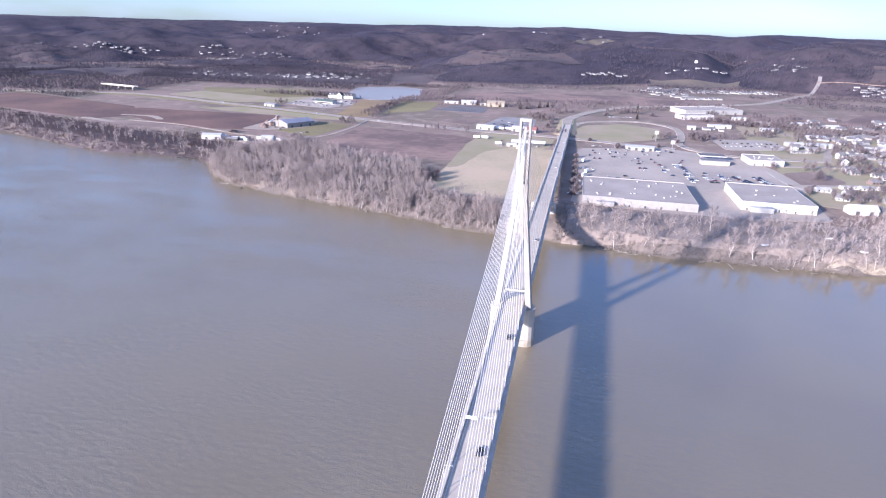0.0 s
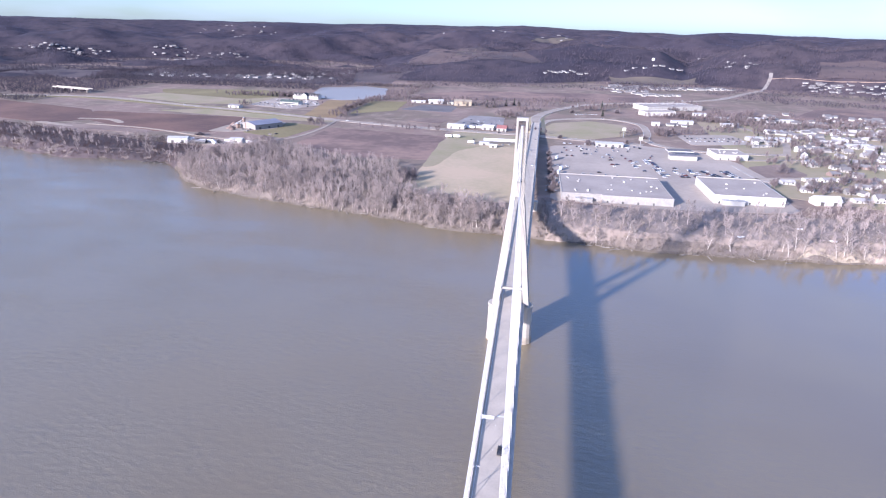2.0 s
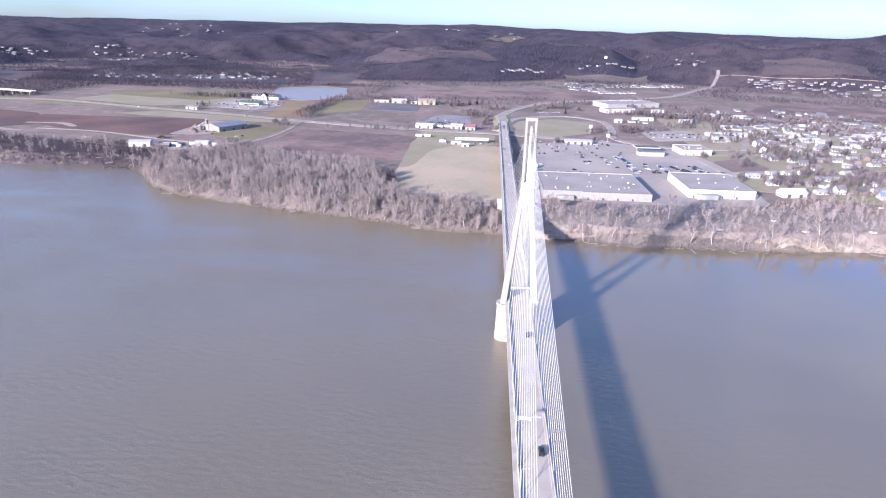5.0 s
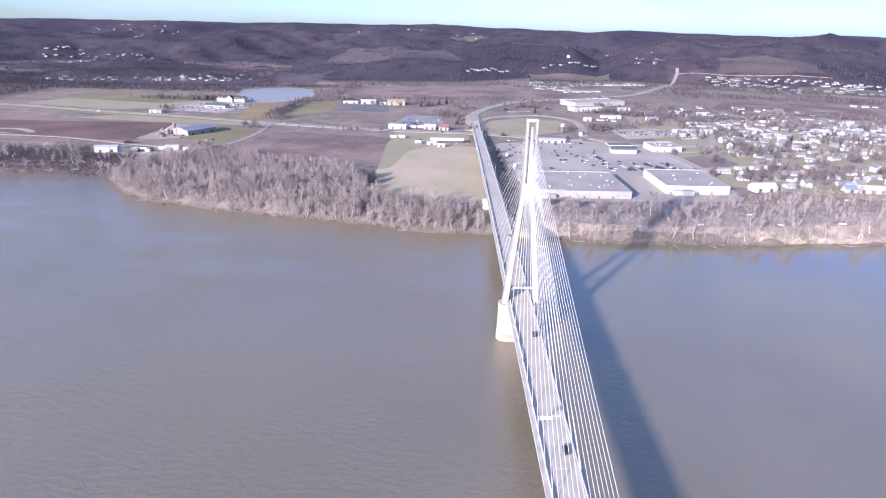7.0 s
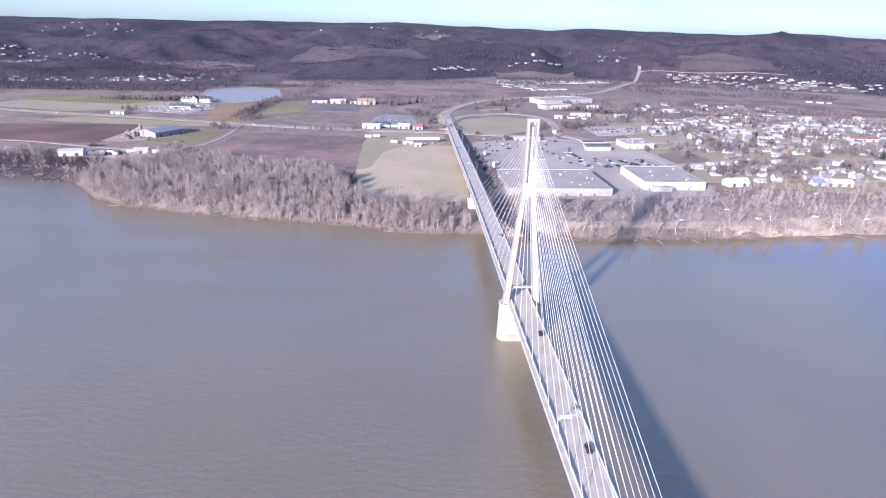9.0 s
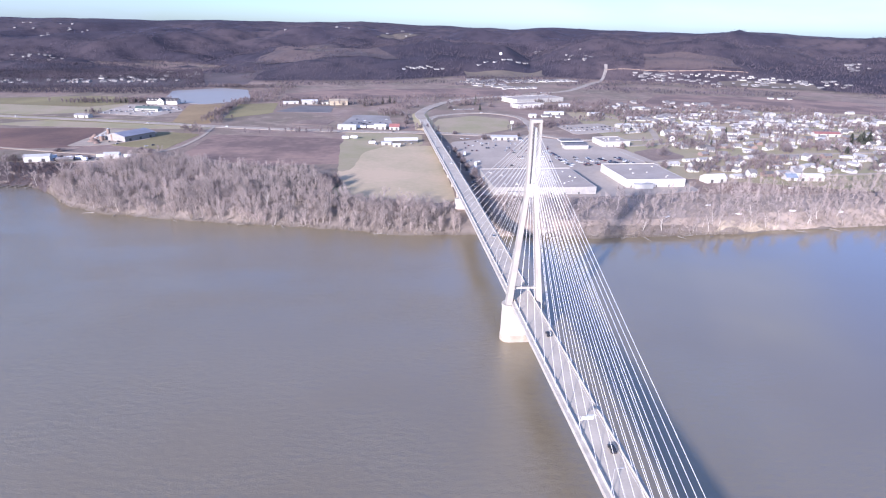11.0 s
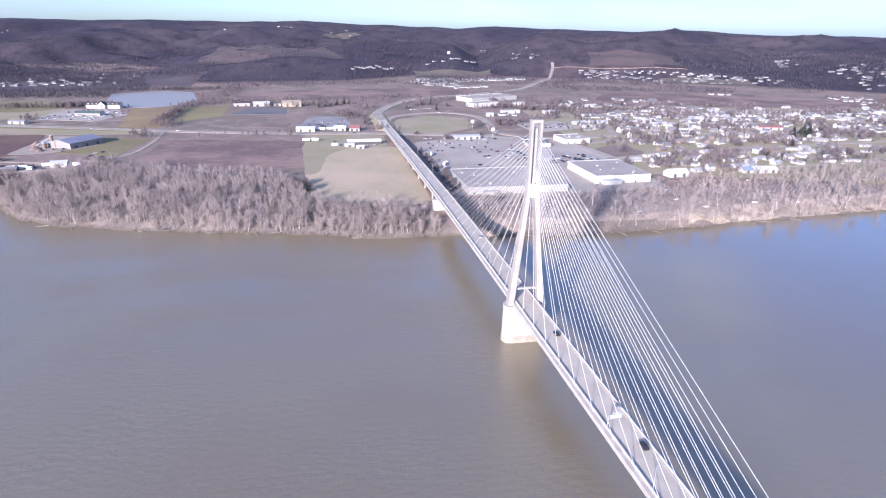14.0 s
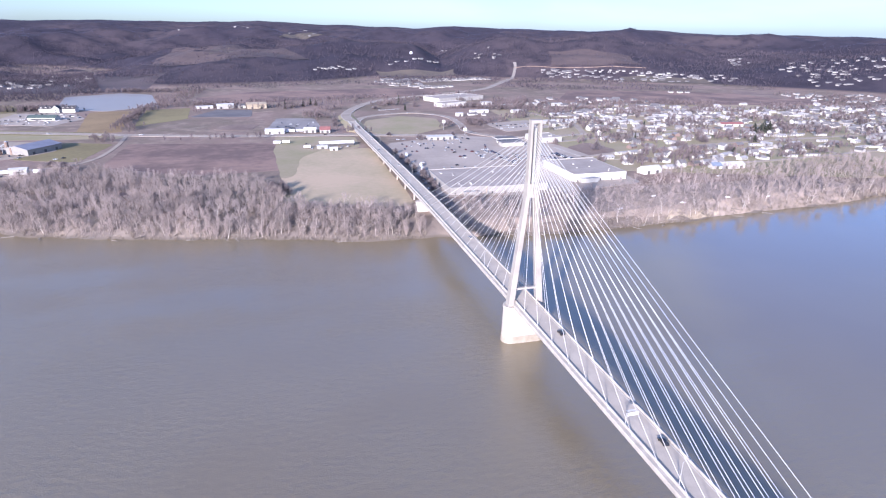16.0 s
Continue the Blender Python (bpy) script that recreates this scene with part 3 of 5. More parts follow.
draped("terrace_lawn", [(165, 1580), (417, 1600), (420, 1670), (172, 1655)], M_MEADOW, "dull grass terrace below the hill woods")
patch("gold_strip", [(939, 1008), (962, 862), (1035, 925), (1012, 1094)], M_DIRT, 0.08, "strip of dry golden stubble behind the town", "field")
patch("bare_field", [(551, 1011), (685, 935), (723, 1095), (606, 1095)], FIELDS["pink"], 0.09, "pale reddish stubble field behind the town", "field")
draped("hill_meadow", [(-620, 2350), (-300, 2400), (-330, 2470), (-640, 2430)], M_MEADOW, "dry meadow on the far hill")


def strip(name, line, width, material, label, lift=0.34, z=None, thick=0.4, category="road", marks=True, drape=False):
    """A road along a line of (x, y) or (x, y, z) points, with a shallow body and painted edge lines."""
    pts = [Vector((*p[:2], p[2] if len(p) > 2 else ground_z(*p[:2]))) for p in line]
    fine = []
    for i in range(len(pts) - 1):
        p0, p1, p2, p3 = pts[max(i - 1, 0)], pts[i], pts[i + 1], pts[min(i + 2, len(pts) - 1)]
        steps = max(2, int((p2 - p1).length / 10))
        for s in range(steps):
            t = s / steps
            fine.append(0.5 * (2 * p1 + (p2 - p0) * t + (2 * p0 - 5 * p1 + 4 * p2 - p3) * t * t + (3 * p1 - p0 - 3 * p2 + p3) * t ** 3))
    fine.append(pts[-1])
    if drape:
        for p in fine:
            p.z = ground_z(p.x, p.y)
    rings, edges = [], ([], [])
    for i, p in enumerate(fine):
        d = fine[min(i + 1, len(fine) - 1)] - fine[max(i - 1, 0)]
        side = Vector((d.y, -d.x, 0)).normalized()
        up = Vector((0, 0, lift))
        h = side * width / 2
        rings.append([p - h + up, p + h + up, p + h - Vector((0, 0, thick)), p - h - Vector((0, 0, thick))])
        for k, e in ((-1, edges[0]), (1, edges[1])):
            q = p + side * (k * (width / 2 - 0.6)) + up
            e.append([q - side * 0.14 + Vector((0, 0, 0.004)), q + side * 0.14 + Vector((0, 0, 0.004)), q + side * 0.14 - Vector((0, 0, 0.05)), q - side * 0.14 - Vector((0, 0, 0.05))])
    sh = Shape().rings(rings)
    sh.f = [f[::-1] for f in sh.f]
    road = tagged(part(name, sh, material), label, category, kind="structure")
    if marks:
        for e in edges:
            sh = Shape().rings(e)
            sh.f = [f[::-1] for f in sh.f]
            part("edge_line", sh, M_PAINT, road)
    PATCHES.extend((np.array([fine[i] - Vector((width, width, 0)), fine[i] + Vector((width, -width, 0)), fine[i] + Vector((width, width, 0)), fine[i] + Vector((-width, width, 0))])[:, :2], name) for i in range(0, len(fine), 2))
    return road


strip("road", [(-1600, 640), (-1118, 720), (-878, 775), (-637, 716), (-478, 675), (-338, 632), (-241, 606), (-132, 586), (-27, 576), (40, 560), (132, 540)], 16, M_ROAD, "two-lane highway along the river plain")
strip("side_road", [(-318, 618), (-312, 540), (-318, 460), (-350, 424), (-414, 430), (-540, 470), (-640, 480)], 5, M_GRAVEL, "pale gravel lane to the river works", marks=False)
strip("ramp_road", [(-10, 660), (10, 735), (60, 775), (110, 780), (150, 730), (150, 640), (141, 580), (160, 535), (215, 512), (300, 520)], 11, M_ROAD, "curved ramp road round an oval lawn", lift=0.42)
strip("main_road", [(-12.4, 686, 13.3), (-14, 760, 12.3), (8, 850, 11.6), (54, 950, 11.3), (110, 1015, 11.2), (190, 1068, 11.1), (353, 1180, 11.1), (430, 1290, 11.1), (494, 1400, 11.2), (548, 1480, 12)], 16, M_ROAD, "four-lane highway curving away from the bridge", thick=0.6)
strip("hill_road", [(548, 1480), (590, 1560), (604, 1600)], 9, M_WET, "highway climbing into the hills", lift=0.9, thick=2.0, marks=False, drape=True)
strip("bare_lot_kerb", [(215, 436), (226, 364), (262, 352)], 2.5, M_PIER, "pale concrete kerb round the bare lot", marks=False)
strip("hill_lane", [(590, 1572), (644, 1562), (730, 1521), (810, 1482), (875, 1455), (960, 1420)], 4, M_DIRT, "narrow lane along the foot of the hills", lift=0.9, thick=2.0, marks=False, drape=True)
strip("bank_track", [(20, 209), (70, 204), (120, 207), (160, 201), (205, 208)], 3.2, M_GRAVEL, "narrow dirt track on the river bank", marks=False)
strip("town_street", [(221, 372), (330, 400), (470, 420), (700, 440), (980, 470)], 8, M_ROAD, "town street between rows of houses", marks=False)
strip("town_street", [(235, 470), (420, 520), (640, 560), (980, 600)], 8, M_ROAD, "town street between rows of houses", marks=False)
strip("town_street", [(300, 520), (330, 640), (300, 780), (262, 860)], 9, M_ROAD, "town street leading inland", marks=False)
strip("town_street", [(270, 310), (420, 310), (640, 340), (980, 380)], 7, M_ROAD, "town street near the river bank", marks=False)
strip("town_street", [(540, 300), (560, 450), (590, 620), (600, 760)], 7, M_ROAD, "town street crossing the rows of houses", marks=False)

# ---- the bridge ----
DECK_Z, HALF, GIRDER = 21.8, 6.9, 2.5
TOP_Z, NECK_Z, PIER_Z = 111.3, 82.0, 20.0


def deck_line(y):
    """Centre x and road height of the deck at y."""
    x = -0.018 * y - 0.008 * min(0.0, y + 12)
    z = float(np.interp(y, [-400, 0, 40, 190, 320, 450, 600, 700], [14.5, 21.7, 21.9, DECK_Z, 20.2, 17.6, 14.6, 13.4]))
    return x, z


def swept(profile, y0, y1, step=8.0):
    """A cross-section (x, z from the road) drawn along the deck."""
    n = max(2, int(abs(y1 - y0) / step))
    rings = []
    for i in range(n + 1):
        y = y0 + (y1 - y0) * i / n
        cx, z = deck_line(y)
        rings.append([(cx + px, y, z + pz) for px, pz in profile])
    return Shape().rings(rings)


def stadium(hx, hy, z, n=7):
    """A plan outline with round ends, long in x."""
    pts = []
    for s in (1, -1):
        for i in range(n + 1):
            a = math.pi * (i / n - 0.5)
            pts.append((s * (hx - hy + hy * math.cos(a)), s * hy * math.sin(a), z))
    return pts


def build_bridge():
    bridge = thing("cable_stayed_bridge", 0, 0, 0, 0, "pale concrete cable-stayed bridge with one tall A-shaped tower", "bridge")
    y0, y1 = -330.0, 690.0
    girder = part("girder", swept([(-HALF, -0.15), (HALF, -0.15), (HALF, -1.3), (HALF - 0.3, -GIRDER), (HALF - 2.6, -GIRDER), (HALF - 3.2, -0.6), (-HALF + 3.2, -0.6), (-HALF + 2.6, -GIRDER), (-HALF + 0.3, -GIRDER), (-HALF, -1.3)][::-1], y0, y1), M_GIRD, bridge, "pale concrete deck girder")
    part("road_surface", swept([(-4.95, -0.15), (4.95, -0.15), (4.95, 0.0), (-4.95, 0.0)], y0, y1), M_DECK, girder, "grey asphalt roadway")
    for s in (-1, 1):
        part("parapet", swept([(s * 5.0, -0.15), (s * 5.45, -0.15), (s * 5.3, 0.85), (s * 5.1, 0.85)][::s], y0, y1), M_GIRD, girder, "low concrete parapet")
        part("edge_line", swept([(s * 4.3, 0.004), (s * 4.48, 0.004), (s * 4.48, -0.05), (s * 4.3, -0.05)][::-s], y0, y1, 30), M_PAINT, girder)
    for k in range(-26, 54):
        y = 12.4 * k
        if not -320 < y < 680:
            continue
        cx, z = deck_line(y)
        part("lane_mark", Shape().box(cx - 0.08, cx + 0.08, y, y + 3.5, z - 0.05, z + 0.006), M_PAINT, girder)
    cx, z = deck_line(-93.5)
    part("painted_bar", Shape().box(cx + 0.1, cx + 3.8, -94.0, -93.1, z - 0.05, z + 0.008), M_PAINT, girder, "white bar painted across one lane")
    # floor beams under the deck
    for k in range(-21, 46):
        y = 14.85 * k + 5
        cx, z = deck_line(y)
        part("floor_beam", Shape().box(cx - HALF + 3.0, cx + HALF - 3.0, y - 0.2, y + 0.2, z - 1.4, z - 0.62), M_GIRD, girder)
    # main pier in the water
    pier = part("pier", Shape().rings([stadium(11.6, 4.6, -4.4), stadium(11.4, 4.5, 1.2), stadium(11.3, 4.3, 1.4), stadium(10.9, 4.0, PIER_Z - 1.2)]), M_PIER, bridge, "broad cream concrete pier with round ends")
    part("waterline_stain", Shape().rings([stadium(11.68, 4.68, -4.4), stadium(11.46, 4.57, 3.6)]), M_STAIN, pier, "damp tan splash band above the waterline")
    part("pier_cap", Shape().rings([stadium(10.9, 4.0, PIER_Z - 1.2), stadium(11.2, 4.2, PIER_Z - 1.0), stadium(11.2, 4.2, PIER_Z)]), M_PIER, pier)
    # tower
    tower = part("neck_block", Shape().rings([[(sx * w, sy * d, z) for sx, sy in ((-1, -1), (1, -1), (1, 1), (-1, 1))] for w, d, z in ((3.25, 2.2, NECK_Z - 6.5), (2.95, 2.2, NECK_Z - 0.4), (2.8, 2.1, NECK_Z))]), M_CONC, bridge, "solid joint where the tower legs meet")
    for s in (-1, 1):
        rings = []
        for z, cx, w, d in ((PIER_Z, 7.7, 1.55, 2.5), (NECK_Z - 6.5, 2.2, 1.05, 2.0), (NECK_Z - 5.0, 2.1, 0.9, 2.0)):
            rings.append([(s * cx + px * w, py * d, z) for px, py in ((-1, -0.8), (-0.8, -1), (0.8, -1), (1, -0.8), (1, 0.8), (0.8, 1), (-0.8, 1), (-1, 0.8))])
        part("tower_leg", Shape().rings(rings), M_CONC, bridge, "leaning concrete tower leg")
        rings = []
        for z, cx, w, d in ((NECK_Z, 2.2, 0.62, 2.0), (TOP_Z - 1.4, 2.1, 0.55, 1.8)):
            rings.append([(s * cx + px * w, py * d, z) for px, py in ((-1, -0.85), (-0.8, -1), (0.8, -1), (1, -0.85), (1, 0.85), (0.8, 1), (-0.8, 1), (-1, 0.85))])
        part("mast", Shape().rings(rings), M_CONC, tower)
    part("top_beam", Shape().box(-2.65, 2.65, -1.8, 1.8, TOP_Z - 1.4, TOP_Z), M_CONC, tower)
    # steel anchor box between the masts
    part("anchor_box", Shape().box(-0.42, 0.42, -1.25, 1.25, NECK_Z - 0.1, TOP_Z - 3.6), M_STEEL, tower, "grey steel anchor box between the masts")
    part("portal_beam", Shape().box(-6.2, 6.2, -0.7, 0.7, 27.9, 28.9), M_CONC, bridge, "thin concrete beam between the legs over the road")
    # stay cables in two planes
    for s in (-1, 1):
        for i in range(15):
            za = NECK_Z + 1.8 + 1.6 * i
            for ye in (-13.5 - 15.5 * i, 16.0 + 13.1 * i):
                cx, zr = deck_line(ye)
                foot = Vector((cx + s * 5.65, ye, zr - 0.1))
                head = Vector((s * 0.6, math.copysign(1.27, ye), za))
                sag = [foot.lerp(head, t) - Vector((0, 0, 0.9 * (foot - head).length / 250 * 4 * t * (1 - t))) for t in (0, 0.25, 0.5, 0.75, 1)]
                sh = Shape()
                for a, b in zip(sag, sag[1:]):
                    sh.tube(a, b, 0.086, 0.086, 6)
                cable = part("stay_cable", sh, M_CABLE, bridge)
                part("anchor_pipe", Shape().tube(foot - Vector((0, 0, 0.3)), foot.lerp(head, 2.6 / (foot - head).length), 0.2, 0.17, 7, True), M_STEEL, cable)
    # piers of the side span and the approach
    for y, foot in ((199.0, 0.0), (-276.0, -4.4)):
        cx, z = deck_line(y)
        shift = Matrix.Translation((cx, y, 0))
        rings = [[shift @ Vector(p) for p in stadium(a, b, h)] for a, b, h in ((10.8, 3.2, foot), (10.4, 2.9, 9.0), (10.2, 2.7, z - GIRDER - 0.6), (10.5, 2.9, z - GIRDER - 0.4), (10.5, 2.9, z - GIRDER))]
        part("end_pier", Shape().rings(rings), M_PIER, bridge, "cream concrete wall pier with round ends")
    for k in range(10):
        y = 232 + 37 * k
        cx, z = deck_line(y)
        g = ground_z(cx, y)
        bent = part("bent_cap", Shape().box(cx - 5.6, cx + 5.6, y - 0.9, y + 0.9, z - GIRDER - 1.5, z - GIRDER), M_PIER, bridge)
        for s in (-1, 1):
            part("column", Shape().tube((cx + s * 3.8, y, g - 0.5), (cx + s * 3.8, y, z - GIRDER - 1.5), 0.85, 0.8, 10), M_PIER, bent)
    # earth ramp at the landing
    rings = []
    for y in np.linspace(592, 822, 24):
        cx, z = deck_line(float(y))
        cx = float(np.interp(y, [690, 760, 822], [cx, -14, -1]))
        z = float(np.interp(y, [690, 760, 822], [z, 12.5, 11.6]))
        w = float(np.interp(y, [670, 700], [6.9, 8.8]))
        z = z if y > 593 else 10.95
        rings.append([(cx - w - 3.0 * (z - 10.6), y, 10.6), (cx + w + 3.0 * (z - 10.6), y, 10.6), (cx + w, y, z - 0.3), (cx - w, y, z - 0.3)])
    tagged(part("embankment", Shape().rings(rings), FIELDS["lawn"]), "grassy embankment carrying the bridge road", "embankment", kind="structure")
    return bridge


build_bridge()


def overhead_sign(x, y, z, reach, label):
    """A cantilever sign: post, two arms, a brace and a blank panel."""
    sign = thing("overhead_sign", x, y, z, 0, label, "road sign")
    part("post", Shape().tube((0, 0, -0.1), (0, 0, 5.6), 0.16, 0.12, 8, True), M_STEEL, sign)
    for h in (4.5, 5.4):
        part("arm", Shape().tube((0, 0, h), (reach, 0, h), 0.1, 0.07, 6, True), M_STEEL, sign)
    part("brace", Shape().tube((0, 0, 3.4), (reach * 0.3, 0, 4.5), 0.07, 0.07, 6, True), M_STEEL, sign)
    part("panel", Shape().box(reach * 0.12, reach, -0.22, -0.12, 4.3, 5.5), M_TANK, sign, "blank white sign panel")
    return sign


cx, z = deck_line(-101)
overhead_sign(cx - 5.2, -101, z - 0.15, 4.6, "white cantilever road sign over the bridge lane")


def street_lamp(x, y, z, s):
    lamp = thing("street_lamp", x, y, z, 0 if s < 0 else 180, "grey steel street lamp beside the road", "lamp", "lamps along the approach")
    part("pole", Shape().tube((0, 0, -0.3), (0, 0, 9.5), 0.14, 0.08, 6), M_STEEL, lamp)
    part("arm", Shape().tube((0, 0, 9.4), (2.2, 0, 9.9), 0.06, 0.05, 5), M_STEEL, lamp)
    part("lamp_head", Shape().box(1.9, 2.7, -0.2, 0.2, 9.78, 9.96), M_STEEL, lamp)
    return lamp


for y, s in ((-131, -1), (46, -1)):
    cx, z = deck_line(y)
    street_lamp(cx + 5.3 * s, y, z - 0.15, s)
cx, z = deck_line(240)
lamp0 = street_lamp(cx - 5.9, 240, z, -1)
for k in range(1, 10):
    cx, z = deck_line(240 + 44 * k)
    s = -1 if k % 2 == 0 else 1
    copy_thing(lamp0, pose(cx + s * 5.9, 240 + 44 * k, z, 0, 0, 0 if s < 0 else 180))


# ---- vehicles ----
def car(paint, x, y, z, turn, group, label):
    c = thing("car", x, y, z, turn, label, "car", group)
    prof = [(-2.2, 0.35), (2.2, 0.35), (2.25, 0.72), (1.3, 0.95), (-2.1, 0.98), (-2.25, 0.7)]
    part("body", Shape().rings([[(px, py, pz) for px, pz in prof] for py in (0.88, -0.88)]), CAR_PAINTS[paint], c)
    cab = [(-1.95, 0.96), (1.2, 0.93), (0.45, 1.42), (-1.35, 1.45)]
    part("cabin_glass", Shape().rings([[(px, py * (1 if pz < 1.2 else 0.82), pz) for px, pz in cab] for py in (0.8, -0.8)]), M_GLASS, c)
    part("cabin_roof", Shape().box(-1.3, 0.4, -0.64, 0.64, 1.42, 1.49), CAR_PAINTS[paint], c)
    for wx in (-1.35, 1.4):
        for wy in (-0.8, 0.8):
            part("wheel", Shape().tube((wx, wy - 0.11, 0.33), (wx, wy + 0.11, 0.33), 0.33, 0.33, 10, True), M_TYRE, c)
    return c


CAR_NAMES = ["white", "silver", "black", "dark red", "dark blue"]
lot_cars = [car(i, 120 + 3 * i, 420 + 11 * i, PLAIN + 0.1, 80, "cars in the parking lot", CAR_NAMES[i] + " car parked on the asphalt lot") for i in range(5)]
rnd = random.Random(4)


def park(x0, x1, y0, y1, fill, turn):
    """Rows of parked cars with empty bays between."""
    y = y0
    while y < y1:
        x = x0
        while x < x1:
            if rnd.random() < fill:
                k = rnd.choice((0, 0, 1, 1, 1, 2, 2, 4, 4, 3))
                copy_thing(lot_cars[k], pose(x, y, PLAIN + 0.1, 0, 0, turn + rnd.uniform(-4, 4) + rnd.choice((0, 180))))
            x += 2.9
        y += 17


def car_row(x0, y0, x1, y1, fill):
    """A double row of bays along a line, cars nose to nose across it."""
    run = Vector((x1 - x0, y1 - y0, 0))
    side = Vector((-run.y, run.x, 0)).normalized() * 2.7
    turn = math.degrees(math.atan2(side.y, side.x))
    for k in range(int(run.length / 3.0)):
        for w in (-1, 1):
            if rnd.random() < fill:
                p = Vector((x0, y0, PLAIN + 0.13)) + run * (3.0 * k / run.length) + side * w
                copy_thing(lot_cars[rnd.choice((0, 0, 1, 1, 1, 2, 2, 4, 4, 3))], pose(p.x, p.y, p.z, 0, 0, turn + rnd.uniform(-3, 3) + rnd.choice((0, 180))))


for x0, y0, x1, y1, fill in ((123, 436, 133, 348, 0.5), (144, 402, 152, 350, 0.4), (164, 396, 165, 356, 0.45), (176, 392, 186, 362, 0.75), (197, 396, 205, 358, 0.7), (106, 430, 112, 352, 0.12), (78, 428, 88, 388, 0.2)):
    car_row(x0, y0, x1, y1, fill)
for x, y in ((52, 826), (58, 828), (63, 829), (70, 833), (76, 832), (82, 835), (88, 836), (21, 379), (32, 377), (107, 417), (65, 356), (52, 488), (30, 489), (-88, 514), (-74, 500), (-66, 484), (-58, 482), (-46, 484), (-38, 488), (-33, 512), (-82, 482)):
    copy_thing(lot_cars[rnd.choice((0, 0, 1, 2))], pose(x, y, PLAIN + (0.3 if y < 700 else 0.02), 0, 0, rnd.uniform(0, 180)))
park(30, 90, 345, 360, 0.10, 84)
park(24, 100, 440, 475, 0.16, 84)
park(40, 120, 486, 530, 0.20, 80)
park(14, 20, 250, 380, 0.45, 30)
for x, y, turn, paint in ((-130, 594, -14, 0), (-420, 652, -14, 1), (-300, 622, -15, 0), (60, 985, 50, 0), (150, 1042, 32, 1), (420, 1275, 55, 0), (-60, 580, -6, 2), (95, 779, 5, 0), (290, 1140, 36, 0), (-640, 718, -13, 0)):
    copy_thing(lot_cars[paint], pose(x, y, (11.5 if y > 900 else PLAIN + 0.3) + 0.05, 0, 0, turn))
for y, lane, paint in ((-36, 2.4, 2), (-112, 2.4, 2), (96, 2.4, 1), (330, 2.2, 0), (420, -2.3, 1), (505, 2.3, 0)):
    cx, z = deck_line(y)
    c = copy_thing(lot_cars[paint], pose(cx + lane, y, z, 0, 0, 90 if lane > 0 else -90))
    tagged(c, CAR_NAMES[paint] + " car on the bridge deck", "car", "cars on the bridge")


def trailer(x, y, turn, length, label):
    t = thing("box_trailer", x, y, PLAIN + 0.08, turn, label, "trailer", "white trailers by the road")
    part("box", Shape().box(0, length, -1.25, 1.25, 1.0, 3.9), M_TANK, t)
    part("landing_leg", Shape().box(1.5, 1.7, -0.6, 0.6, 0, 1.0), M_STEEL, t)
    for wx in (length - 1.2, length - 2.5):
        for wy in (-1.05, 1.05):
            part("wheel", Shape().tube((wx, wy - 0.14, 0.5), (wx, wy + 0.14, 0.5), 0.5, 0.5, 10, True), M_TYRE, t)
    return t


# ---- buildings ----
def flat_store(name, x, y, turn, w, d, h, wall, label, units, dock=None, joined=-1):
    """A big flat-roofed shop: walls with a parapet round a sunk roof, roof units, doors and a dock."""
    st = thing(name, x, y, PLAIN, turn, label, "store")
    t = 0.5
    for k, q in enumerate(((0, w, 0, t), (0, w, d - t, d), (0, t, t, d - t), (w - t, w, t, d - t))):
        part("wall", Shape().box(*q, 0, h + (0.004 if k == joined else 0.8 if k == 1 else 0.25)), M_FLATROOF if k == joined else wall, st)
    part("roof", Shape().box(t, w - t, t, d - t, h - 0.5, h), M_FLATROOF, st, "grey flat roof")
    r = random.Random(len(label) + int(w))
    for k in range(units):
        ux, uy, s = r.uniform(5, w - 8), r.uniform(6, d - 8), r.uniform(0.7, 1.3)
        u = part("roof_unit", Shape().box(ux, ux + 1.4 * s, uy, uy + s, h + 0.2, h + 0.2 + 0.75 * s), M_WHITE, st, "white roof unit")
        part("unit_foot", Shape().box(ux + 0.1, ux + 1.3 * s, uy + 0.1, uy + s - 0.1, h - 0.02, h + 0.2), M_STEEL, u)
    n = max(3, int(w / 14))
    for k in range(n):
        dx = 4 + (w - 8) * k / n
        part("door", Shape().box(dx, dx + 1.4, -0.05, 0.04, 0, 2.2), M_TRIM, st)
    for k in range(int(w / 8)):
        part("joint", Shape().box(8 * k + 4, 8 * k + 4.12, -0.03, 0.02, 0.2, h + 0.4), M_STEEL, st)
    part("store_front", Shape().box(w * 0.25, w * 0.75, d - 0.05, d + 0.06, 0.2, 3.2), M_GLASS, st, "long shop window")
    part("canopy", Shape().box(w * 0.2, w * 0.8, d + 0.07, d + 3.0, 3.4, 4.4), wall, st)
    if dock:
        part("dock", Shape().box(dock[0], dock[1], -dock[2], -0.04, 0, dock[3]), M_WHITE, st, "white loading dock")
        part("dock_roof", Shape().box(dock[0] - 0.3, dock[1] + 0.3, -dock[2] - 0.3, -0.04, dock[3], dock[3] + 0.25), M_STEEL, st)
    return st


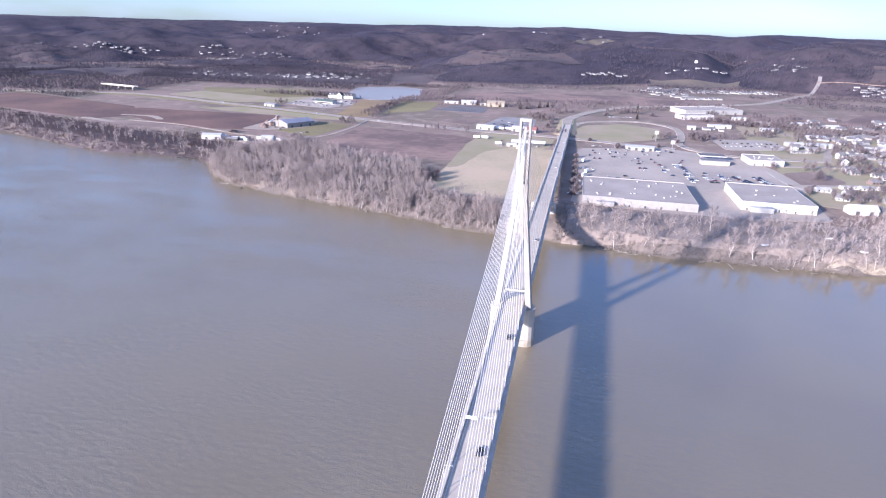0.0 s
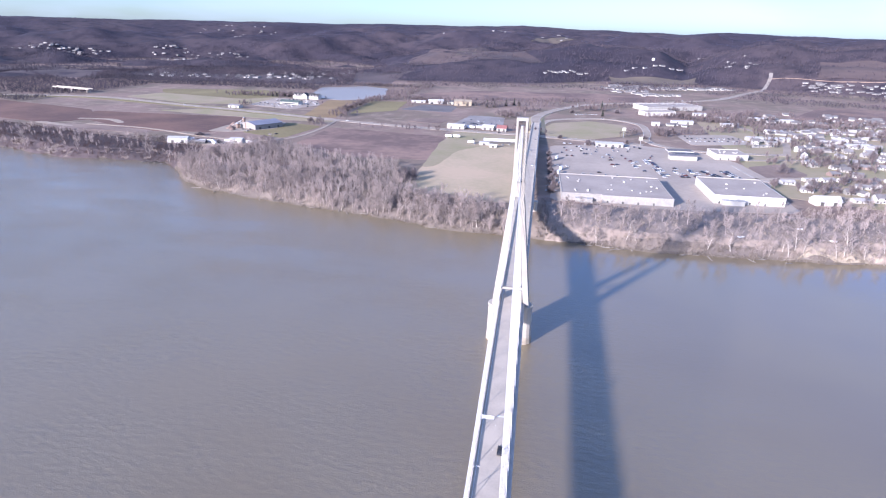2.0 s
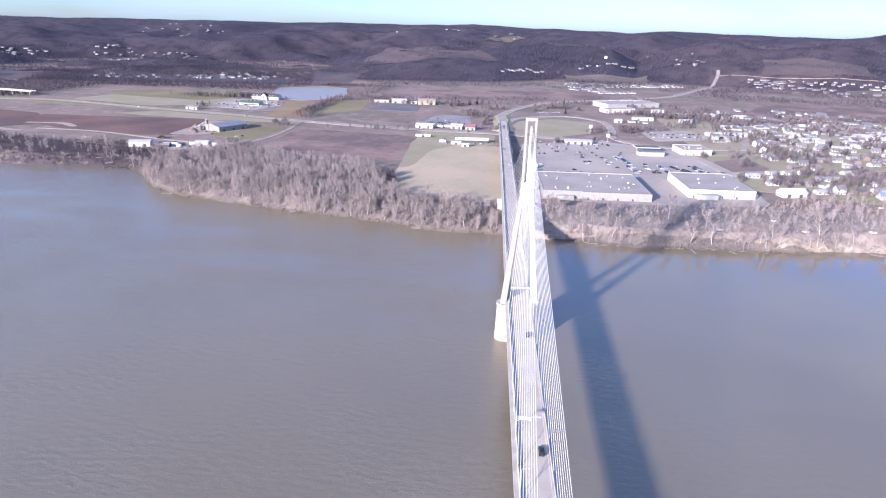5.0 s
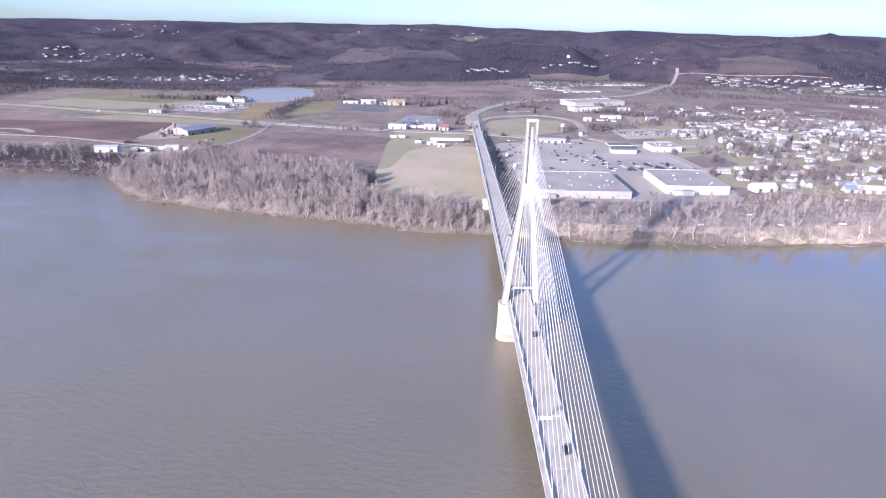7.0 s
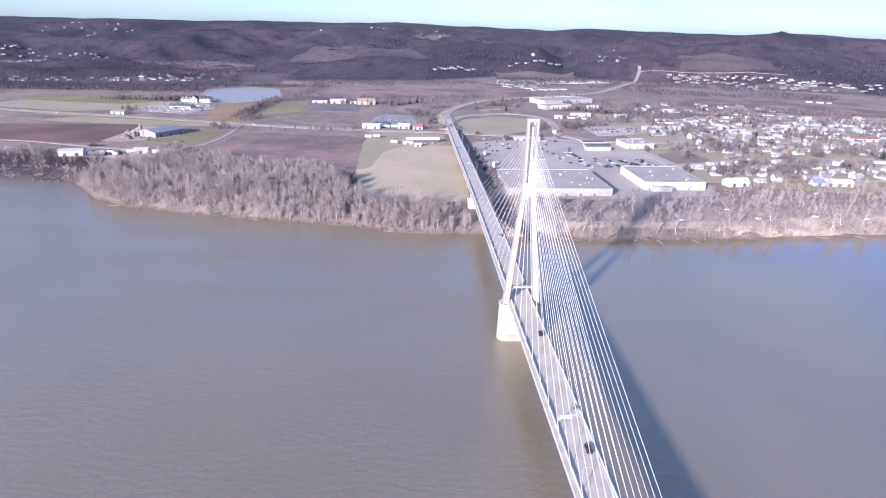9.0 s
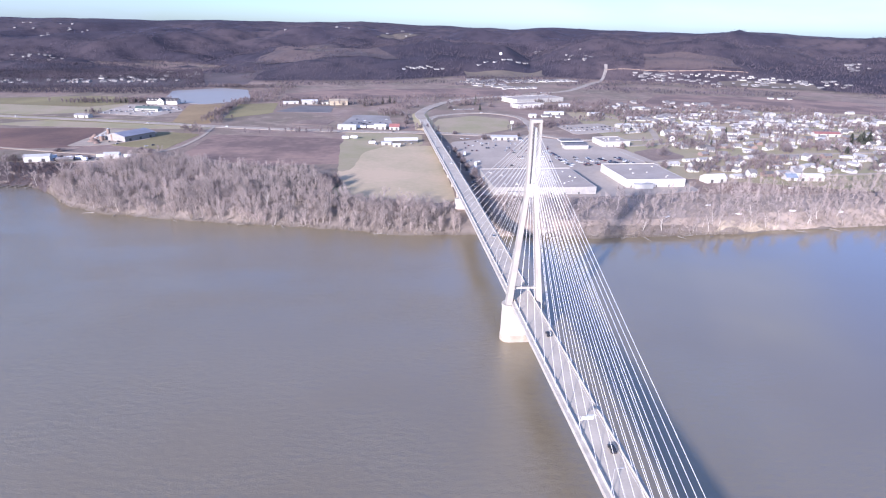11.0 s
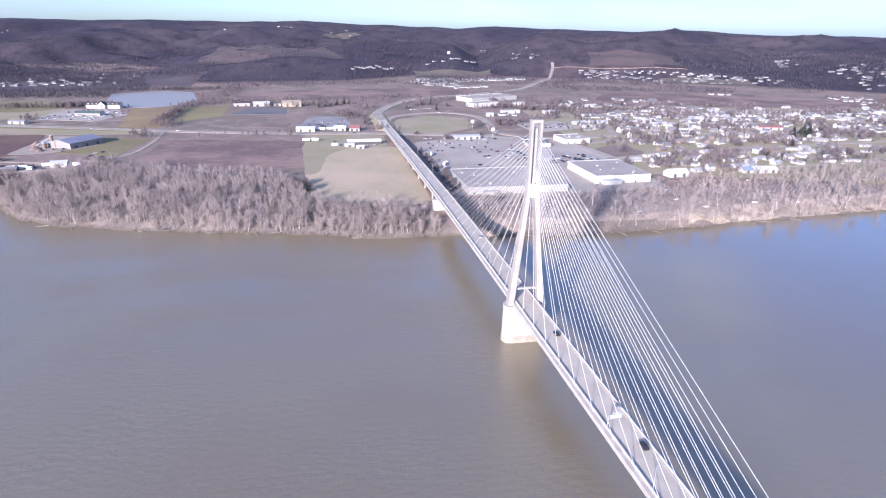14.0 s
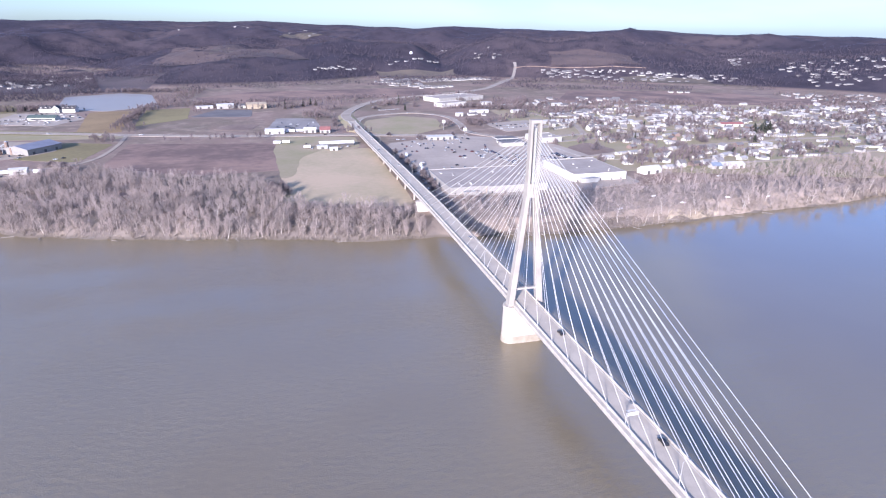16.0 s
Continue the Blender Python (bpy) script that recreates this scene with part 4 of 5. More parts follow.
flat_store("store", 26, 239.6, 2, 34, 73, 6.6, M_TINT, "low grey shop with a flat roof behind the river bank", 8, (12, 26, 5, 3.2), 3)
flat_store("store", 60.1, 237.6, 2, 59, 76, 6.62, M_TINT, "large grey supermarket with a wide flat roof", 14, None, 2)
flat_store("store", 156, 262, 1.5, 58, 68, 7.6, M_WHITE, "bright white supermarket with a dark flat roof", 6, (6, 24, 6, 4.2))
flat_store("warehouse", 176, 850, 26, 60, 26, 7, M_WHITE, "long white warehouse near the ramp", 3)
flat_store("warehouse", 188, 925, 24, 118, 55, 8, M_WHITE, "very large white warehouse with a pale roof", 6)
flat_store("shop", 205, 466, 6, 36, 34, 6.5, M_WHITE, "white shop building beside the parking lot", 8)


def shed(name, x, y, turn, w, d, h, ridge, wall, roof, label, doors=2, category="shed", z=PLAIN):
    s = thing(name, x, y, z, turn, label, category)
    part("wall", Shape().gable(0, w, 0, d, -0.3, h, ridge), wall, s)
    part("roof", Shape().roof(0, w, 0, d, h, ridge, 0.6, 0.25), roof, s)
    for k in range(doors):
        dx = w * (k + 0.5) / doors
        part("door", Shape().box(dx - 1.6, dx + 1.6, -0.06, 0.05, 0, min(3.4, h - 0.6)), M_TRIM, s)
    for k in range(int(w / 9)):
        part("window", Shape().box(9 * k + 3, 9 * k + 4.6, d - 0.05, d + 0.06, 1.2, 2.4), M_GLASS, s)
    return s


def gas_station():
    s = thing("filling_station", 150, 462, PLAIN + 0.1, 4, "white filling station with a flat canopy", "filling station")
    part("shop", Shape().box(0, 30, -12, 0, 0, 4.6), M_WHITE, s)
    part("shop_roof", Shape().box(-0.4, 30.4, -12.4, 0.4, 4.6, 5.2), M_ROOFG, s)
    part("shop_window", Shape().box(3, 27, 0.01, 0.08, 0.6, 3.0), M_GLASS, s)
    part("canopy", Shape().box(2, 32, 10, 26, 5.4, 6.5), M_WHITE, s)
    part("canopy_roof", Shape().box(2.4, 31.6, 10.4, 25.6, 6.5, 6.6), M_ROOFG, s)
    for px in (5, 12, 19, 26):
        part("canopy_post", Shape().tube((px, 18, 0), (px, 18, 5.4), 0.25, 0.25, 8), M_STEEL, s)
        part("pump", Shape().box(px + 0.6, px + 1.5, 17.4, 18.6, 0, 1.9), M_WHITE, s)
    return s


gas_station()
shed("shed", -176, 884, 9, 33, 20, 8, 10.5, M_CREAM, M_CREAM, "tan metal shed beside a wet yard")
shed("shed", -229, 894, 9, 29, 16, 6, 8, M_WHITE, M_ROOFL, "white shed with a pale roof")
shed("shed", -192, 896, 9, 12, 12, 5, 7, M_WHITE, M_ROOFG, "small white shed with a grey roof", 1)
shed("shed", -264, 898, 9, 28, 10, 3.6, 4.8, M_TINT, M_ROOFL, "low open shed with a pale roof")
shed("roadside_shop", -140, 603, -8, 26, 12, 4.5, 6.5, M_WHITE, M_ROOFL, "long white roadside shop with a pale roof", category="shop")
shed("roadside_shop", -88, 603, -8, 17, 13, 4.5, 7, M_WHITE, M_ROOFL, "white roadside shop with a pale roof", category="shop")
shed("roadside_shop", -66, 598, -8, 14, 12, 4.5, 8, M_WHITE, M_ROOFR, "white roadside house with a red roof", category="shop")
shed("barn", -72, 494, 3, 42, 12, 3.4, 5.4, M_TRIM, M_TANK, "long low open barn with a white roof", 6, "barn")
shed("shed", -76, 478, 3, 12, 7, 3, 4, M_WHITE, M_ROOFL, "small white shed in the field", 1)
shed("shed", -62, 466, 0, 9, 6, 3, 4, M_WHITE, M_ROOFL, "small white shed in the field", 1)
shed("works_hall", -392, 500, 62, 46, 34, 6.5, 10.0, M_TINT, M_ROOFB, "blue grey industrial hall by the river", 3, "factory")
shed("boat_house", -446, 380, 14, 24, 11, 6, 7.5, M_WHITE, M_ROOFL, "white boat house on the bank", 2)
shed("shed", -374, 398, 8, 15, 10, 5, 6.5, M_WHITE, M_ROOFL, "white shed by the boat landing", 1)
shed("shed", -416, 384, 10, 16, 8, 3, 4.2, M_TRIM, M_ROOFG, "dark low shed by the boat landing", 2)
shed("workshop", -552, 712, -14, 24, 10, 4, 6, M_WHITE, M_ROOFG, "white workshop beside the highway", 2, "shop")


def silo(x, y, h, r):
    s = thing("silo", x, y, PLAIN, 0, "rusty tan round silo of the river works", "silo", "silos of the works")
    n = 14
    ring = lambda rr, z: [(rr * math.cos(6.2832 * i / n), rr * math.sin(6.2832 * i / n), z) for i in range(n)]
    part("shell", Shape().rings([ring(r, 0), ring(r, h)]), M_DIRT, s)
    part("cap", Shape().rings([ring(r * 1.05, h), ring(0.3, h + r * 0.6)]), M_STEEL, s)


for x, y, h, r in ((-419, 520, 13, 2.0), (-412, 512, 8, 1.8), (-424, 510, 6, 2.4)):
    silo(x, y, h, r)


def inn():
    dark = mat("dark_shingles", (0.09, 0.085, 0.09), (0.06, 0.055, 0.06), 0.3, 0.8)
    s = thing("inn", -508, 888, PLAIN, -6, "white gabled inn with a dark roof beside the pond", "inn")
    part("wall", Shape().gable(0, 56, 0, 15, -0.3, 6, 10.5), M_WHITE, s)
    part("roof", Shape().roof(0, 56, 0, 15, 6, 10.5, 0.6, 0.3), dark, s)

    def gable_front(gx, half, depth, base, eaves, ridge):
        shapes = (Shape().gable(-depth, 5, -half, half, base, eaves, ridge), Shape().roof(-depth, 5, -half, half, eaves, ridge, 0.4, 0.25))
        for w in shapes:
            w.v = [(gx + py, px, pz) for px, py, pz in w.v]
            w.f = [f[::-1] for f in w.f]
        g = part("gable_wall", shapes[0], M_WHITE, s)
        part("gable_roof", shapes[1], dark, g)
        for z in np.arange(base + 0.8, eaves - 0.6, 2.6):
            part("window", Shape().box(gx - 0.3 * half, gx + 0.3 * half, -depth - 0.1, -depth + 0.05, z, z + 1.4), M_GLASS, g)

    gable_front(28, 5.5, 5, -0.3, 7.0, 11.8)
    for gx in (4, 11, 18, 38, 45, 52):
        gable_front(gx, 1.9, -1.2, 5.9, 7.6, 9.4)
    part("porch_wall", Shape().box(2, 22, -4.2, -0.1, -0.2, 3.2), M_WHITE, s)
    part("porch_roof", Shape().box(1.6, 22.4, -4.6, -0.1, 3.2, 3.45), M_ROOFL, s)
    h = thing("hall", -492, 792, PLAIN, -10, "low hall with a green roof beside the inn", "hall")
    part("wall", Shape().gable(0, 40, 0, 15, -0.3, 4.5, 7.5), M_WHITE, h)
    part("roof", Shape().roof(0, 40, 0, 15, 4.5, 7.5, 0.7, 0.3), mat("green_roof", (0.10, 0.135, 0.12), (0.075, 0.10, 0.09), 0.2, 0.6), h)
    part("window", Shape().box(4, 36, -0.06, 0.05, 1.0, 2.6), M_GLASS, h)


inn()
for x, y in ((-470, 770), (-462, 776), (-455, 765), (-500, 778), (-448, 786), (-480, 762), (-435, 790), (-520, 800)):
    copy_thing(lot_cars[rnd.choice((0, 1, 2, 0))], pose(x, y, PLAIN + 0.07, 0, 0, rnd.uniform(0, 360)))
trailer(-128, 524, -10, 9, "white box trailer parked in the grass")
trailer(-117, 526, -10, 9, "white box trailer parked in the grass")
trailer(-92, 486, 5, 8, "white box trailer beside the barn")
trailer(-112, 612, -6, 12, "white box trailer behind the shops")
trailer(-98, 614, -6, 10, "white box trailer behind the shops")


def water_tower(x, y):
    g = ground_z(x, y)
    s = thing("water_tank", x, y, g, 0, "white round water tank on the wooded hill", "water tank")
    n = 20
    ring = lambda r, z: [(r * math.cos(6.2832 * i / n), r * math.sin(6.2832 * i / n), z) for i in range(n)]
    part("shell", Shape().rings([ring(5, -1), ring(4.6, 5)]), M_TANK, s, smooth=False)
    part("dome", Shape().rings([ring(4.7, 5), ring(3.4, 6.4), ring(1, 7)]), M_TANK, s)


water_tower(318, 1842)


def house(kind, x, y, turn):
    """A small town house: walls, gable roof, windows, door and porch or chimney."""
    w, d, h, ridge, wall, roof, words = (  # sizes in metres
        (10.5, 7, 2.9, 5.0, M_WHITE, M_ROOFG, "small white house with a grey gable roof"),
        (13.5, 7.0, 2.7, 4.2, M_WHITE, M_ROOFH, "low white bungalow with a pale roof"),
        (8.5, 7.6, 5.2, 7.9, M_WHITE, M_ROOFG, "two-storey white house with a grey roof"),
        (11.5, 7.4, 2.8, 5.0, M_BRICK, M_ROOFG, "dull red brick bungalow with a grey roof"),
        (17, 4.4, 2.7, 3.3, M_WHITE, M_ROOFH, "long white mobile home"),
        (9.5, 7.6, 3.0, 5.6, M_TINT, M_ROOFG, "pale house with a dark gable roof"))[kind]
    s = thing("house", x, y, PLAIN, turn, words, "house", "houses of the town")
    part("wall", Shape().gable(0, w, 0, d, -0.4, h, ridge), wall, s)
    part("roof", Shape().roof(0, w, 0, d, h, ridge, 0.45, 0.2), roof, s)
    for k in range(3):
        wx = w * (k + 0.5) / 3
        if k == 1:
            part("door", Shape().box(wx - 0.5, wx + 0.5, -0.06, 0.05, 0, 2.1), M_TRIM, s)
        else:
            part("window", Shape().box(wx - 0.7, wx + 0.7, -0.06, 0.05, 0.95, 2.3), M_GLASS, s)
            if h > 5:
                part("window", Shape().box(wx - 0.6, wx + 0.6, -0.06, 0.05, 3.7, 5.0), M_GLASS, s)
    if kind in (0, 2, 3):
        part("chimney", Shape().box(w * 0.7, w * 0.7 + 0.8, d * 0.4, d * 0.4 + 0.8, h, ridge + 0.8), M_BRICK, s)
    if kind in (0, 1, 5):
        part("porch", Shape().box(w * 0.3, w * 0.7, -1.8, -0.07, 2.35, 2.5), roof, s)
    return s


HOUSES = [house(k, 262 + 19 * k, 290 + 4 * k, 8) for k in range(6)]
count = 0
for row in range(22):
    for col in range(40):
        x = 242 + 19.5 * col + rnd.uniform(-7, 7) + (row % 2) * 9
        y = 300 + 24 * row + 0.08 * (x - 240) + rnd.uniform(-7, 7)
        far = max(0.0, (y - 560) / 400)
        if x > 1000 or rnd.random() < 0.26 + far or (x < 330 and y > 620) or (x > 560 and y > 740) or count > 330 or inside(x + 5, y + 4, ("parking_lot", "side_lot", "town_street", "ramp_road", "far_stubble_field", "bare_lot", "car_lot")) or (x < 300 and 440 < y < 560) or (y < np.interp(x, SHORE_X, SHORE_Y) + 95):
            continue
        copy_thing(HOUSES[rnd.choice((0, 0, 1, 1, 1, 2, 3, 4, 4, 5, 5))], pose(x, y, PLAIN, 0, 0, rnd.choice((6, 6, 6, 96)) + rnd.uniform(-25, 25)))
        count += 1


def far_houses():
    """Houses too far off to tell apart, in one mesh."""
    lone, row, roofs, homes, home_roofs = Shape(), Shape(), Shape(), Shape(), Shape()
    r, lane = random.Random(9), random.Random(21)

    def one(walls, x, y, w, d, h, turn, roofs=roofs):
        z, k0, k1 = ground_z(x, y) - 0.6, len(walls.v), len(roofs.v)
        walls.gable(0, w, 0, d, -0.5, h, h + 1.9)
        roofs.roof(0, w, 0, d, h, h + 1.9, 0.5, 0.25)
        m = pose(x, y, z, 0, 0, turn)
        walls.v[k0:] = [tuple(m @ Vector(v)) for v in walls.v[k0:]]
        roofs.v[k1:] = [tuple(m @ Vector(v)) for v in roofs.v[k1:]]

    for n, (x0, x1, y0, y1, skew) in ((44, (-1100, -620, 1240, 1330, 0.22)), (26, (-860, -600, 1380, 1640, 0)), (64, (-1660, -1150, 2010, 2180, 0)), (46, (-2150, -1780, 1670, 1760, 0.6)), (20, (-1700, -1200, 1800, 1960, 0.1)), (10, (-1600, -1450, 2380, 2450, 0.2)),
                                     (60, (790, 1130, 1350, 1450, -0.4)), (40, (660, 800, 1480, 1540, -0.5)), (30, (150, 270, 1400, 1520, 0)), (16, (150, 240, 1250, 1400, 0)), (30, (340, 620, 850, 960, 0)), (50, (1270, 1600, 1150, 1330, -0.2)), (26, (1240, 1420, 1000, 1150, 0)), (16, (1270, 1330, 1400, 1480, 0)), (16, (-2150, -1700, 3150, 3400, 0)), (12, (-600, 100, 2750, 2950, 0)),
                                     (10, (517, 590, 1640, 1830, 0)), (5, (580, 610, 2400, 2480, 0)), (30, (1000, 1260, 780, 960, 0)), (40, (990, 1300, 500, 780, 0)), (24, (640, 960, 640, 730, 0)), (110, (680, 1080, 420, 740, 0)), (70, (330, 640, 560, 780, 0)), (60, (340, 620, 640, 850, 0))):
        for _ in range(n):
            x = r.uniform(x0, x1)
            one(lone, x, r.uniform(y0, y1) + skew * (x - x0), r.uniform(7, 17), r.uniform(6, 9), r.uniform(2.2, 3.4), r.uniform(-30, 30))
    for x0, y0, x1, y1, n in ((-22, 1560, 106, 1640, 12), (222, 1697, 420, 1846, 7), (130, 1424, 190, 1364, 9), (150, 1400, 215, 1350, 8), (262, 1412, 493, 1486, 26), (290, 1470, 470, 1510, 14), (224, 1254, 310, 1264, 7), (794, 1031, 844, 1030, 3), (1013, 890, 1037, 872, 2), (796, 1459, 923, 1390, 12), (923, 1384, 1012, 1350, 8), (192, 735, 227, 740, 3), (214, 1224, 311, 1261, 9), (1036, 905, 1060, 800, 5)):
        for k in range(n):
            t = (k + r.uniform(-0.2, 0.2)) / n
            one(row, x0 + (x1 - x0) * t, y0 + (y1 - y0) * t + r.uniform(-13, 13), abs(x1 - x0) / n * r.uniform(0.4, 0.8) + 2, r.uniform(6, 9), r.uniform(2.4, 3.6), math.degrees(math.atan2(y1 - y0, x1 - x0)) + r.uniform(-6, 6))
    for k in range(9):
        for col in range(24):
            x = 380 + 25 * col + lane.uniform(-8, 8)
            y = 592 + 19 * k + 0.1 * (x - 380) + lane.uniform(-5, 5)
            if lane.random() > 0.45 + 0.025 * k and x < 960 and y < 790 and not inside(x + 5, y + 4, ("town_street", "far_stubble_field", "bare_lot", "car_lot", "ramp_road")):
                one(homes, x, y, lane.uniform(11, 17), lane.uniform(4.5, 7), 3.2, lane.choice((4, 4, 94)) + lane.uniform(-15, 15), home_roofs)
    tagged(part("mobile_homes", homes, M_WHITE), "low white homes packed along the far town lanes", "houses", kind="stuff")
    tagged(part("mobile_home_roofs", home_roofs, M_ROOFH), "pale low gable roofs of the far homes", "roofs", kind="stuff")
    tagged(part("row_houses", row, M_WHITE), "rows of white houses along the far roads", "houses", kind="stuff")
    tagged(part("far_houses", lone, M_FARWALL), "white houses scattered over the far plain and hills", "houses", kind="stuff")
    tagged(part("far_house_roofs", roofs, M_ROOFG), "grey gable roofs of the far houses", "roofs", kind="stuff")


far_houses()


def boat_dock(x, y, turn):
    d = thing("boat_dock", x, y, 0.0, turn, "narrow floating boat dock at the landing", "dock", "docks at the landing")
    part("deck", Shape().box(0, 15, -0.9, 0.9, 0.35, 0.55), M_DOCK, d)
    for k in range(4):
        part("float", Shape().box(0.6 + 4 * k, 2.2 + 4 * k, -0.8, 0.8, -0.2, 0.35), M_TRIM, d)
    return d


dock0 = boat_dock(-439, 319, 62)
for x, y in ((-431, 319), (-423, 318), (-413, 316)):
    copy_thing(dock0, pose(x, y, 0, 0, 0, 62))

# ---- trees ----
def bare_tree(seed, tall, bark, label, lean=0.0):
    """A leafless tree: a tapered trunk with limbs, and a crown of many twigs."""
    random.seed(seed)
    t = thing("bare_tree", 0, 0, 0, 0, label, "tree", "bare trees on the river bank")
    wood, twigs = Shape(), Shape()
    p, r, path = Vector((0, 0, -0.5)), tall * 0.021, []
    for k in range(6):
        q = p + Vector((random.uniform(-0.5, 0.5) + lean, random.uniform(-0.5, 0.5), tall * 0.15))
        wood.tube(p, q, r, r * 0.8, 5)
        path.append((p, q, r))
        p, r = q, r * 0.8
    for k in range(13):
        a, b, rr = path[random.choice((1, 2, 2, 3, 3, 4, 4, 5, 5))]
        base = a.lerp(b, random.random())
        ang = k * 2.4 + random.uniform(-0.5, 0.5)
        out = Vector((math.cos(ang), math.sin(ang), random.uniform(0.5, 1.3))).normalized()
        length = tall * random.uniform(0.2, 0.36) * (1.15 - 0.5 * base.z / tall)
        mid = base + out * length * 0.5
        tip = mid + (out + Vector((0, 0, 0.5))).normalized() * length * 0.55
        wood.tube(base, mid, rr * 0.5, rr * 0.33, 4)
        wood.tube(mid, tip, rr * 0.33, 0.03, 4)
        for j in range(7):
            s = base.lerp(mid, random.uniform(0.5, 1)) if j < 2 else mid.lerp(tip, random.uniform(0, 1))
            o2 = (out + Vector((random.uniform(-1, 1), random.uniform(-1, 1), random.uniform(0, 1.1)))).normalized()
            e = s + o2 * tall * random.uniform(0.07, 0.14)
            twigs.sliver(s, e, 0.085)
            for i in range(7):
                s2 = s.lerp(e, random.uniform(0.25, 1))
                o3 = (o2 + Vector((random.uniform(-1, 1), random.uniform(-1, 1), random.uniform(-0.2, 1)))).normalized()
                twigs.sliver(s2, s2 + o3 * tall * random.uniform(0.05, 0.11), 0.055)
    part("trunk", wood, bark, t)
    part("crown", twigs, M_TWIG, t)
    return t


def thicket(x, y, tall, wide):
    """A dense round leafless bush of many stems."""
    t = thing("bush", x, y, ground_z(x, y), 0, "dense dark leafless bush at the field edge", "bush", "bushes")
    random.seed(int(x * 5 + y))
    stems = Shape()
    for k in range(1300):
        a, h = random.uniform(0, 6.283), random.random()
        r = wide * math.sin(math.pi * (0.15 + 0.8 * h)) * random.uniform(0.2, 1.0)
        p = Vector((0.5 * r * math.cos(a), 0.5 * r * math.sin(a), tall * h * 0.6))
        stems.sliver(p, Vector((r * math.cos(a), r * math.sin(a), tall * h)), 0.07)
    part("branch_mass", stems, M_BUSH, t)
    return t


def evergreen(x, y, tall, wide):
    t = thing("evergreen_tree", x, y, ground_z(x, y), 0, "dark green conifer with ragged branches", "tree", "conifers")
    random.seed(int(x * 7 + y))
    part("trunk", Shape().tube((0, 0, -0.3), (0, 0, tall * 0.95), 0.25, 0.05, 6), M_BARK, t)
    needles = Shape()
    for k in range(420):
        h = random.uniform(0.08, 0.98)
        ang, rad = random.uniform(0, 6.283), wide * (1 - h) ** 0.8 * random.uniform(0.5, 1.05)
        p = Vector((0, 0, tall * h + 0.3))
        q = Vector((math.cos(ang) * rad, math.sin(ang) * rad, tall * h - rad * 0.25))
        needles.sliver(p.lerp(q, 0.25), q, random.uniform(0.25, 0.55))
    part("crown", needles, M_EVER, t)
    return t


TREES = [bare_tree(s, h, b, w, ln) for s, h, b, w, ln in (
    (11, 17, M_BARK, "tall leafless grey tree of the bank woods", 0), (12, 15, M_BARK, "leafless grey tree of the bank woods", 0.1), (13, 19, M_BARK, "tall leafless tree with spreading limbs", 0),
    (14, 13, M_BARK, "short leafless tree of the bank woods", 0.15), (15, 17, M_PALE, "leafless sycamore with pale bark at the water", 0.2), (16, 14, M_PALE, "small pale-barked leafless tree at the water", -0.2))]
KEEP_OFF = ("hay_field", "pasture", "fallow_field", "parking_lot", "side_lot", "ploughed_field", "works_yard", "marina_yard", "side_road", "road", "bank_track")
rt = random.Random(21)
spots = []


def shore(x):
    return float(np.interp(x, SHORE_X, SHORE_Y))


def free(x, y, names=KEEP_OFF):
    cx = deck_line(y)[0]
    return (x < cx - 26 or x > cx + 11) and not inside(x, y, names)


def wood_depth(x):
    return float(np.interp(x, [-800, -480, -420, -372, -340, -150, -110, -60, 0, 20, 110, 220, 260, 470], [45, 60, 30, 40, 150, 130, 46, 34, 30, 50, 62, 60, 85, 80]))


for x0, x1, n, pale in ((-372, -112, 112, 0.12), (-112, -14, 34, 0.25), (14, 240, 38, 0.75), (240, 480, 40, 0.4), (-640, -385, 10, 0.1)):
    made = 0
    while made < n:
        x = rt.uniform(x0, x1)
        back = rt.random() ** 2.3
        y = shore(x) + 2.5 + back * wood_depth(x)
        if not free(x, y) or any((x - a) ** 2 + (y - b) ** 2 < 9 for a, b in spots):
            continue
        spots.append((x, y))
        k = rt.choice((4, 5)) if back < 0.15 and rt.random() < 2.2 * pale else rt.choice((0, 1, 2, 3))
        m = pose(x, y, ground_z(x, y), 0, 0, rt.uniform(0, 360)) @ Matrix.Diagonal((*[rt.uniform(0.72, 1.08) * (0.95 if x > 10 else 1.0)] * 3, 1))
        made += 1
        c = copy_thing(TREES[k], m)
        c.scale = m.to_scale()
for t, (x, y) in zip(TREES, ((-330, 330), (-290, 345), (-250, 320), (-210, 330), (-120, 188), (80, 160))):
    t.matrix_basis = pose(x, y, ground_z(x, y))


